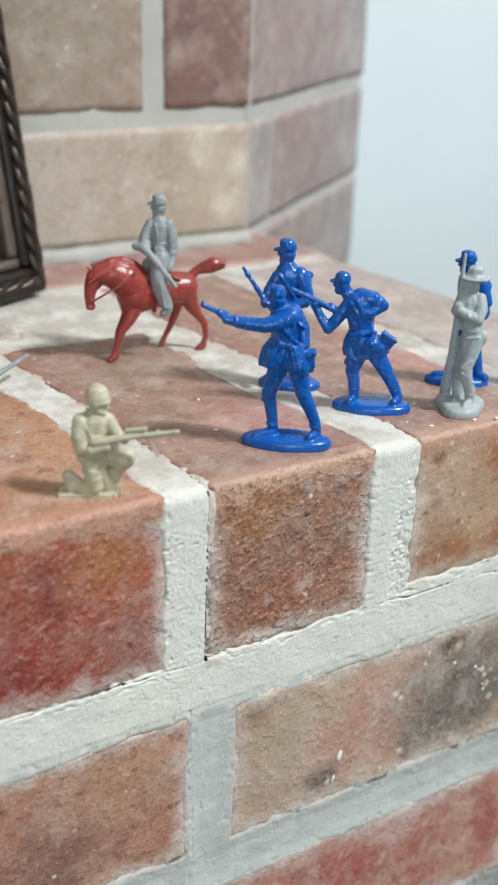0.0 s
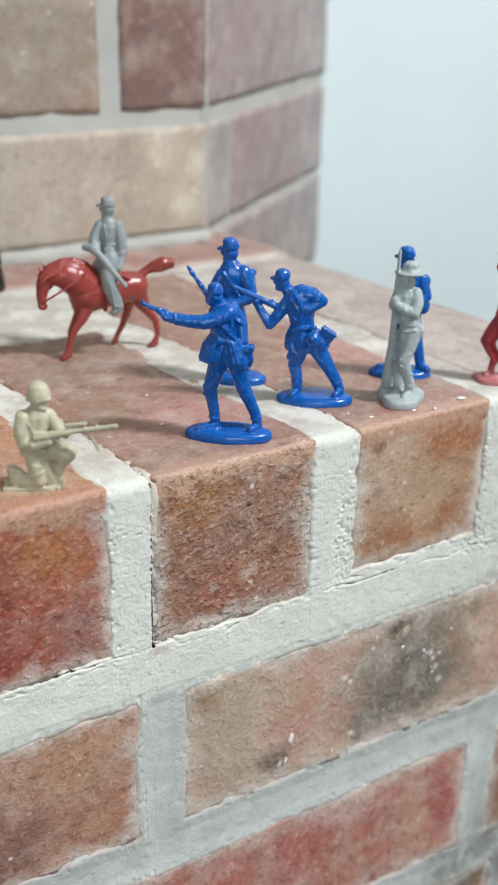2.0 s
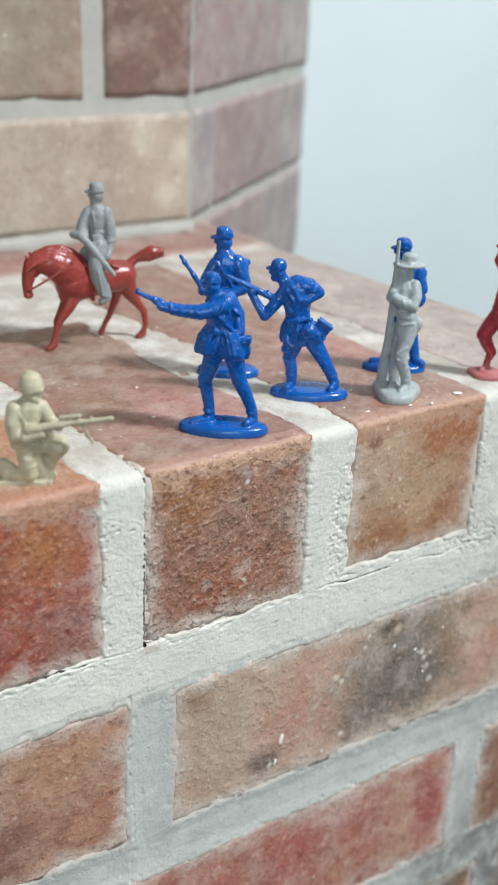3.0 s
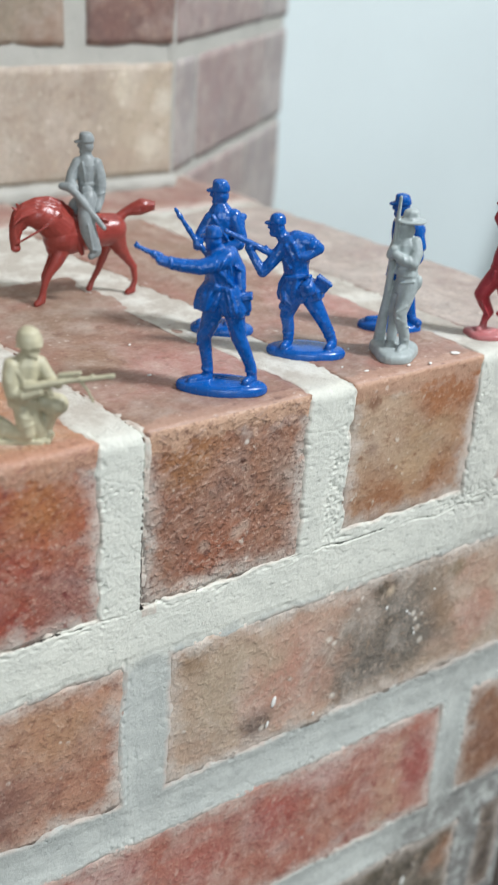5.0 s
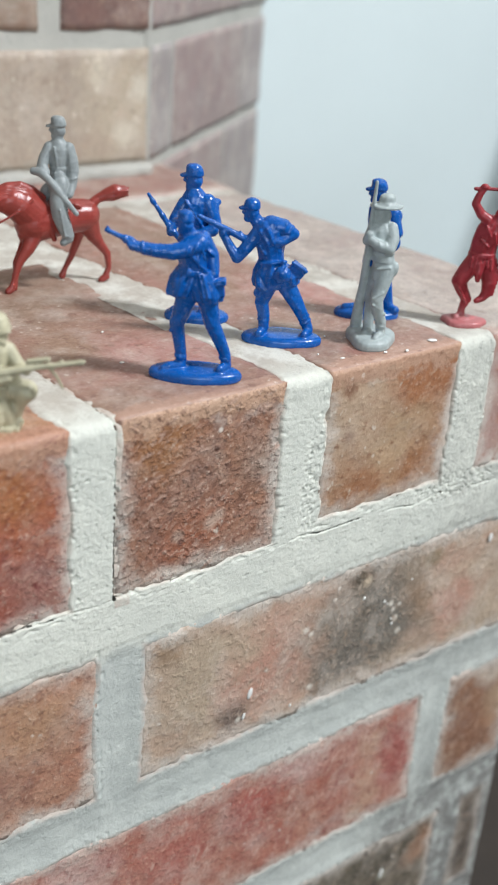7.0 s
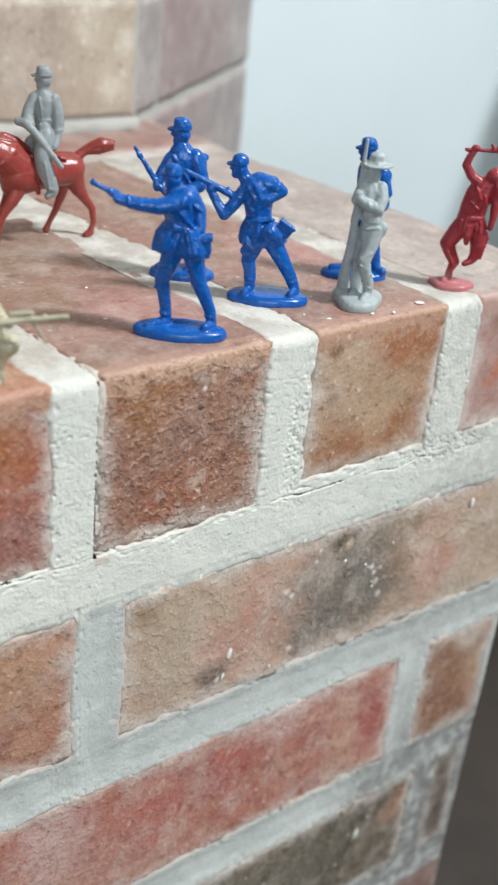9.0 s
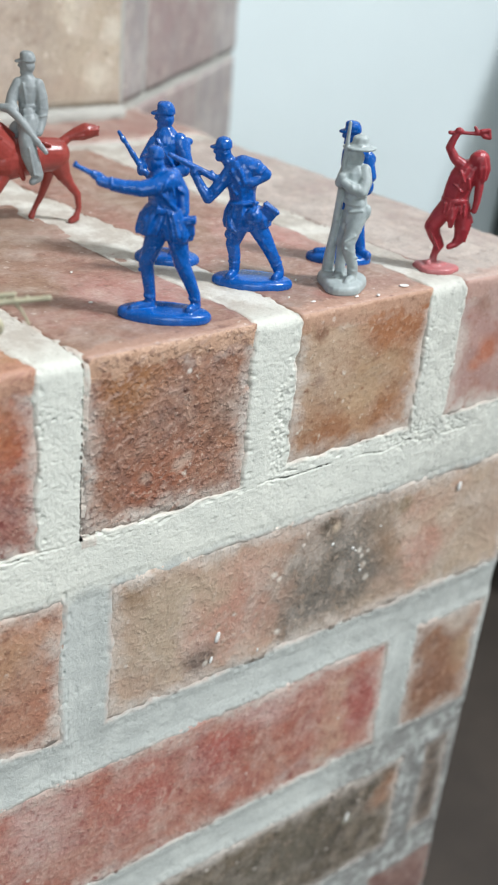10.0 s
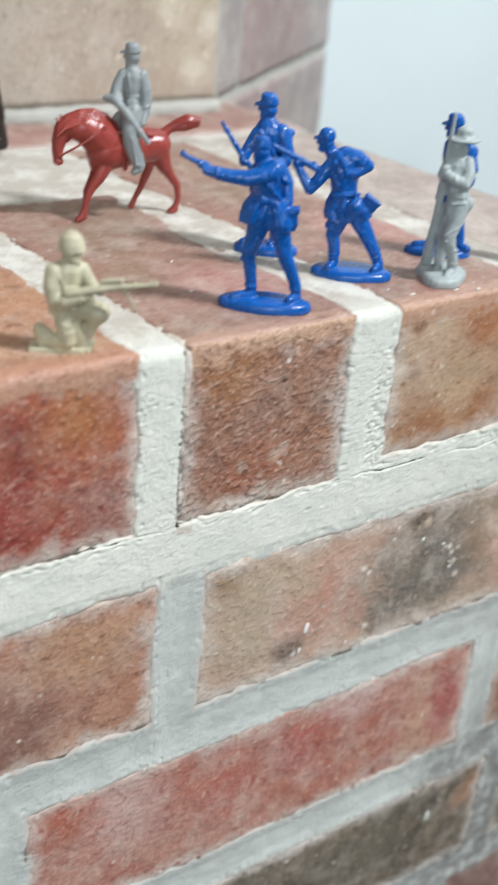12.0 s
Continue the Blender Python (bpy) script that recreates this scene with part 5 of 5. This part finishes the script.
def toy_horse():
    s = Sculpt()
    # barrel, chest, rump
    s.limb((-7.6, -5.4, 23.4, 7.0), (-1, -2.0, 24.0, 6.3), (5.4, 1.2, 24.4, 5.9), (8.4, 2.6, 24.4, 5.6))
    s.ball((-8.8, -6.2, 20.8), (4.8, 4.6, 6.0))
    s.ball((9.4, 3.2, 24.2), (4.6, 4.4, 5.4))
    # arched neck
    s.limb((-8.0, -5.8, 26.0, 6.4), (-11.4, -7.6, 29.2, 6.0), (-15.0, -9.3, 31.2, 5.0), (-18.6, -11.0, 31.8, 3.9), (-21.0, -12.0, 31.4, 3.0))
    s.limb((-5.0, -4.4, 31.4, 1.2), (-8.6, -6.0, 34.6, 1.4), (-12.2, -7.8, 36.2, 1.4), (-16.2, -9.6, 36.2, 1.3), (-20.2, -11.4, 34.8, 1.1), (-23.0, -12.6, 32.6, 0.8))
    # mane combed along the crest
    crest = ((-4.6, -4.6, 31.6), (-8.4, -6.2, 34.9), (-12.2, -8.0, 36.5), (-16.4, -9.8, 36.5), (-20.4, -11.6, 35.0), (-22.8, -12.8, 32.8))
    for k in range(6):
        s.limb(*[(x, y - 0.75 * k + 0.15 * math.sin(5 * i + 2 * k), z - 0.1 * k * k - 0.15 * k + 0.25 * math.sin(3 * i + 4 * k), 0.72 - 0.3 * (i in (0, 5))) for i, (x, y, z) in enumerate(crest)])
    # head, jaw, nostril, ears, bridle
    s.limb((-21.4, -12.1, 31.0, 2.9), (-22.4, -12.7, 27.8, 2.5), (-22.9, -13.1, 24.2, 1.95), (-22.7, -13.3, 21.2, 1.6))
    s.ball((-20.4, -12.2, 29.0), (2.0, 2.0, 2.6), (0, 14, 0))
    s.ball((-22.5, -13.5, 20.6), (1.8, 1.7, 1.4))
    s.limb((-22.0, -12.9, 33.2, 0.8), (-23.6, -13.5, 34.6, 0.35))
    s.limb((-21.4, -10.9, 33.6, 0.8), (-22.6, -10.9, 35.2, 0.35))
    s.ball((-23.3, -14.3, 29.4), (0.6, 0.6, 0.55))
    s.ball((-23.0, -14.7, 21.6), (0.45, 0.4, 0.4))
    s.limb((-24.2, -14.0, 24.6, 0.4), (-22.4, -14.9, 24.2, 0.4), (-20.6, -14.0, 26.2, 0.4))
    s.limb((-22.2, -14.7, 23.6, 0.4), (-19.6, -14.3, 31.8, 0.4))
    s.limb((-22.0, -14.8, 22.6, 0.42), (-17.6, -15.0, 25.4, 0.42), (-12.6, -13.8, 28.4, 0.42), (-7.4, -11.6, 32.4, 0.42))
    # legs with knees and hooves
    s.limb((-7.6, -8.2, 19.6, 3.3), (-9.2, -9.8, 15.4, 2.35), (-11.4, -10.9, 11.8, 1.65), (-12.4, -11.5, 9.6, 1.4), (-13.7, -12.4, 4.2, 1.0), (-14.2, -12.8, 2.4, 1.2))
    s.limb((-14.4, -12.9, 1.7, 1.35), (-15.4, -13.5, 1.0, 1.15))
    s.limb((-9.2, -5.4, 19.0, 2.6), (-11.6, -8.0, 13.6, 1.6), (-13.2, -9.2, 10.0, 1.3), (-13.4, -10.0, 4.0, 0.95), (-13.8, -10.6, 1.3, 1.2))
    s.limb((7.0, 4.6, 20.6, 2.9), (5.8, 5.8, 13.4, 1.6), (4.2, 6.0, 8.4, 1.2), (2.2, 5.5, 4.2, 0.95), (1.2, 5.1, 1.4, 1.25))
    s.limb((10.0, 2.8, 21.6, 4.0), (11.8, 3.5, 17.4, 2.7), (14.2, 4.3, 13.8, 1.75), (16.8, 5.0, 10.4, 1.35), (17.6, 5.0, 5.4, 0.95), (16.8, 4.5, 2.6, 1.15))
    s.limb((16.7, 4.4, 1.9, 1.4), (15.2, 3.6, 1.0, 1.2))
    # tail in strands
    s.limb((10.6, 3.4, 27.8, 1.9), (13.0, 4.4, 30.0, 1.6), (16.0, 5.0, 31.4, 2.2), (18.8, 5.6, 32.2, 2.8), (21.6, 6.0, 32.4, 1.9))
    for k in range(9):
        a = 0.7 * k
        s.limb((14.4, 4.6 + 1.0 * math.cos(a), 30.6 + 1.0 * math.sin(a), 0.7), (18.4, 5.4 + 2.2 * math.cos(a), 32.0 + 2.3 * math.sin(a), 0.7), (22.6 + 0.7 * math.sin(2.1 * k), 6.0 + 1.4 * math.cos(a), 32.6 + 1.5 * math.sin(a), 0.4))
    # saddle cloth, girth and strap
    s.limb((-4.6, -8.2, 28.4, 1.2), (-2.4, -9.0, 23.4, 1.2), (-0.6, -8.2, 18.4, 0.9))
    s.limb((3.4, -5.6, 27.4, 1.1), (3.8, -6.0, 21.4, 1.0))
    s.limb((5.6, -3.4, 29.4, 0.7), (7.4, -3.2, 28.8, 0.6))
    return s


def rider():
    s = Sculpt()
    # jacket with sloping shoulders, belt
    s.loft([(0.2, -2.6, 33.0, 3.6, 3.8), (0.2, -2.2, 37.6, 3.4, 3.4), (0.0, -1.8, 41.2, 3.0, 2.9), (-0.2, -1.6, 44.6, 3.7, 3.3), (-0.3, -1.5, 47.6, 4.0, 3.2), (-0.4, -1.4, 49.8, 2.7, 2.5), (-0.5, -1.4, 50.8, 1.9, 1.9)], 5, 0.02, 0.3)
    s.loft([(0.1, -1.9, 40.8, 3.3, 3.2), (0.1, -1.9, 41.8, 3.3, 3.2)])
    s.limb((-1.6, -4.6, 48.6, 0.35), (-0.8, -4.9, 45.2, 0.35), (-0.4, -4.7, 42.2, 0.35))
    s.ball((0.6, -5.0, 38.0), (2.3, 1.4, 3.0), (0, -8, 0))
    s.limb((-1.0, -5.4, 40.2, 0.4), (-0.6, -5.8, 35.8, 0.4))
    # legs
    s.limb((0.8, -4.6, 36.4, 3.2), (0.4, -7.2, 31.0, 3.0), (1.2, -8.2, 26.6, 2.8), (2.8, -8.4, 22.8, 2.5), (4.0, -8.4, 20.0, 2.1))
    s.limb((4.2, -8.4, 19.0, 1.7), (2.6, -9.4, 17.8, 1.3))
    s.limb((-0.4, 0.6, 35.4, 2.9), (-3.8, 1.0, 32.4, 2.7), (-3.6, 2.6, 26.0, 2.2))
    for c, w, tilt in (((1.2, -8.6, 27.4), 2.7, 20), ((2.0, -8.8, 24.6), 2.65, -16), ((3.4, -8.8, 20.6), 2.5, 24)):
        s.ball(c, (w, 2.3, 0.6), (0, tilt, 0))
    s.limb((1.4, -10.8, 29.0, 0.35), (3.2, -11.0, 20.4, 0.35))
    # arms, one hand on the carbine's stock, the other on its barrel
    s.limb((-3.2, -2.0, 48.0, 2.0), (-4.8, -3.4, 44.6, 1.95), (-5.4, -4.6, 42.0, 1.85), (-4.0, -6.2, 40.4, 1.6))
    s.limb((3.0, -1.6, 47.8, 2.1), (4.3, -2.2, 44.0, 2.1), (4.8, -2.8, 40.6, 2.0), (4.6, -4.2, 36.4, 1.7), (4.0, -6.6, 33.6, 1.4))
    for c, tilt in (((4.4, -2.8, 43.6), -16), ((4.8, -3.2, 41.0), 10), ((4.7, -4.0, 38.4), -14), ((-4.9, -3.9, 44.0), 30)):
        s.ball(c, (2.05, 1.7, 0.55), (0, tilt, 0))
    # carbine
    s.limb((-8.0, -6.2, 40.8, 1.3), (-5.4, -6.8, 40.6, 1.6), (-2.8, -7.4, 38.4, 1.35), (0.8, -8.4, 34.4, 1.15), (6.8, -9.6, 27.9, 0.8))
    s.limb((-3.4, -7.6, 40.0, 0.5), (-4.2, -7.6, 41.0, 0.45))
    s.limb((3.6, -9.0, 31.4, 1.05), (4.0, -9.1, 31.0, 1.05))
    s.head((-0.7, -1.4, 50.8), 7.5)
    s.limb((-0.4, -1.3, 49.4, 2.0), (-0.6, -1.4, 52.0, 1.8))
    return s


def prone_rifleman():
    s = Sculpt()
    s.box((-16, 0, 0.8), (34, 11, 1.6))
    s.limb((-3, 0, 7.5, 3.4), (-14, 0, 5.0, 4.0), (-20, 1.0, 4.2, 3.4))
    s.limb((-20, 2.0, 4.0, 2.6), (-33, 5.0, 2.6, 1.7))
    s.limb((-20, -1.0, 4.0, 2.6), (-33, -4.0, 2.6, 1.7))
    s.limb((-4, 3.0, 7.5, 2.2), (0.5, 4.4, 3.0, 1.7), (3.0, 1.0, 6.6, 1.4))
    s.limb((-4, -3.0, 7.5, 2.2), (-0.5, -4.6, 3.0, 1.7), (-1.0, -1.0, 7.0, 1.4))
    s.ball((-0.8, 0, 11.2), (2.8, 2.5, 2.9))
    s.disc((-0.8, 0, 12.2), 3.6, 3.3, 2.2)
    s.limb((-4.5, -0.6, 7.8, 1.3), (6, 0, 8.2, 1.0), (33, 0, 8.6, 0.75))
    return s


G = "toy soldiers on the hearth"
pistol_soldier().thing("toy_soldier", BLUE, (0.0352, 0.0158, TOP), -36, "glossy blue plastic toy soldier aiming a pistol", group=G)
port_arms_soldier().thing("toy_soldier", BLUE, (0.0623, 0.0572, TOP), -36, "blue plastic toy soldier holding a musket across its chest", group=G)
aiming_soldier().thing("toy_soldier", BLUE, (0.0762, 0.0274, TOP), -36, "blue plastic toy soldier leaning into its levelled rifle", group=G)
leaning_soldier().thing("toy_soldier", GREY_LIT, (0.1033, 0.0144, TOP), -36, "grey plastic toy soldier in a broad hat with a musket", group=G)
standing_soldier().thing("toy_soldier", BLUE, (0.1184, 0.0333, TOP), -36, "blue plastic toy soldier standing behind the grey one", group=G)
brave_figure().thing("toy_figure", PINKRED, (0.1442, 0.0131, TOP), -40, "dark red plastic toy figure swinging a hatchet", group=G)
kneeling_rifleman().thing("toy_soldier", TAN, (-0.0302, 0.0113, TOP), -32, "tan plastic toy soldier kneeling with a rifle", group=G)
prone_rifleman().thing("toy_soldier", GREY_SHADED, (-0.0396, 0.0800, TOP), 40, "grey plastic toy soldier lying prone with a rifle", group=G)
toy_horse().thing("toy_horse", RED, (0.038, 0.108, TOP), -32, "red plastic toy horse walking on the hearth", "toy horse", lean=-0.025)
rider().thing("toy_rider", GREY_SHADED, (0.038, 0.108, TOP), -32, "grey plastic toy rider with a carbine on a red horse", group=G, lean=-0.025)


# ---- the picture frame leaning on the chimney ----
def swept(path, r, around=10):
    """a round cord along a path"""
    verts, faces = [], []
    for i, c in enumerate(path):
        way = (path[min(i + 1, len(path) - 1)] - path[max(i - 1, 0)]).normalized()
        u = way.orthogonal().normalized() if i == 0 else (u - way * u.dot(way)).normalized()
        v = way.cross(u)
        for j in range(around):
            p = 2 * math.pi * j / around
            verts.append(c + (u * math.cos(p) + v * math.sin(p)) * r)
    for i in range(len(path) - 1):
        for j in range(around):
            k = (j + 1) % around
            faces.append((i * around + j, i * around + k, (i + 1) * around + k, (i + 1) * around + j))
    faces += [tuple(range(around))[::-1], tuple(range(len(verts) - around, len(verts)))]
    return verts, faces


def picture_frame():
    base = new("picture_frame")
    w, h, m, lip = 0.14, 0.2, 0.0115, 0.0045
    turn = pose(0, 0, 0, -10, 0, 0)

    def bar(name, lo, hi, material, radius):
        lo, hi = Vector(lo), Vector(hi)
        v, f = block_mesh(hi - lo, (0.002, 0.003, 0.002), radius, 0.0002, 3, 0.006)
        mesh_object(name, [turn @ (p + (lo + hi) / 2) for p in v], f, material, base)

    for name, a, b in (("rail", (-w, 0), (0, m)), ("rail", (-w, h - m), (0, h)), ("stile", (-m, m), (0, h - m)), ("stile", (-w, m), (-w + m, h - m))):
        bar(name, (a[0], 0, a[1]), (b[0], 0.014, b[1]), BRONZE, 0.0016)
    g = m + lip
    for a, b in (((-w + m, m), (-m, g)), ((-w + m, h - g), (-m, h - m)), ((-g, g), (-m, h - g)), ((-w + m, g), (-w + g, h - g))):
        bar("inner_lip", (a[0], 0.002, a[1]), (b[0], 0.012, b[1]), LIP, 0.0012)

    # twisted rope along the moulding, three strands to each side
    def rope(a, b):
        a, b = Vector(a), Vector(b)
        d = (b - a).normalized()
        side = d.cross(Vector((0, 1, 0)))
        n = round((b - a).length / 0.0009)
        verts, faces = [], []
        for strand in range(3):
            path = []
            for i in range(n + 1):
                c = a + (b - a) * i / n
                p = 2 * math.pi * ((b - a).length * i / n / 0.026 + strand / 3)
                path.append(turn @ (c + (side * math.cos(p) + Vector((0, 1, 0)) * math.sin(p)) * 0.0014))
            v, f = swept(path, 0.0016)
            k = len(verts)
            verts += v
            faces += [tuple(q + k for q in e) for e in f]
        mesh_object("rope_trim", verts, faces, ROPE, base)

    z0, z1, x0, x1 = 0.0058, h - 0.0058, -w + 0.0058, -0.0058
    rope((x1, -0.0004, z0), (x1, -0.0004, z1))
    rope((x0, -0.0004, z0), (x0, -0.0004, z1))
    rope((x0, -0.0004, z0), (x1, -0.0004, z0))
    rope((x0, -0.0004, z1), (x1, -0.0004, z1))
    v, f = block_mesh((w - 2 * g + 0.002, 0.003, h - 2 * g + 0.002), (0.02, 0.003, 0.02), 0.0005, 0, 2)
    mesh_object("picture", [turn @ (p + Vector((-w / 2, 0.008, h / 2))) for p in v], f, PICTURE, base)
    base.matrix_world = pose(0.0284, 0.1897, TOP + 0.0029, 0, 0, 24)
    return tagged(base, "dark bronze picture frame with a twisted rope edge", "picture frame")


picture_frame()


# ---- flecks of white paint stuck to the brick ----
FLECK = plain_material("white_fleck", (0.85, 0.84, 0.8), 0.25, 200, 0.1)
for x, y, z, w, h, tilt in ((0.0535, 0.0, 0.3365, 0.0021, 0.0046, 12), (0.1647, 0.0, 0.3645, 0.0022, 0.0042, 4), (0.1342, 0.0, 0.2051, 0.002, 0.006, 8),
                            (0.0515, 0.0, 0.3275, 0.0013, 0.003, 15), (0.1015, 0.0, 0.3585, 0.0012, 0.0016, 30), (0.112, 0.0, 0.3535, 0.0011, 0.0013, 70),
                            (0.1172, 0.0, 0.342, 0.001, 0.0015, 20), (0.1165, 0.0, 0.3445, 0.0008, 0.0008, 0), (0.072, 0.0, 0.3235, 0.0009, 0.0019, 10), (0.1246, 0.0, 0.359, 0.0008, 0.0009, 50), (0.1135, 0.0, 0.352, 0.0008, 0.0008, 0)):
    v, f = ball_points((0, 0, 0), (w / 2, 0.00035, h / 2), None, 6, 8)
    ob = mesh_object("paint_fleck", v, f, FLECK, hearth)
    ob.matrix_local = pose(x, y - 0.0002, z, 0, tilt, 0)
for x, y, w, d, tilt in ((0.0845, 0.0065, 0.002, 0.0008, -8), (0.0795, 0.0125, 0.0011, 0.0006, 25), (0.0215, 0.034, 0.0016, 0.0009, -15), (0.0285, 0.0585, 0.0013, 0.0008, 30), (0.0915, 0.024, 0.0011, 0.0007, 50), (0.1222, 0.0052, 0.0036, 0.0024, -20), (0.1005, 0.0042, 0.0018, 0.001, 10), (0.108, 0.0022, 0.002, 0.0011, 40), (0.0965, 0.009, 0.0014, 0.0009, 0)):
    v, f = ball_points((0, 0, 0), (w / 2, d / 2, 0.0003), None, 6, 9)
    ob = mesh_object("paint_fleck", v, f, FLECK, hearth)
    ob.matrix_local = pose(x, y, TOP + 0.0005, 0, 0, tilt)
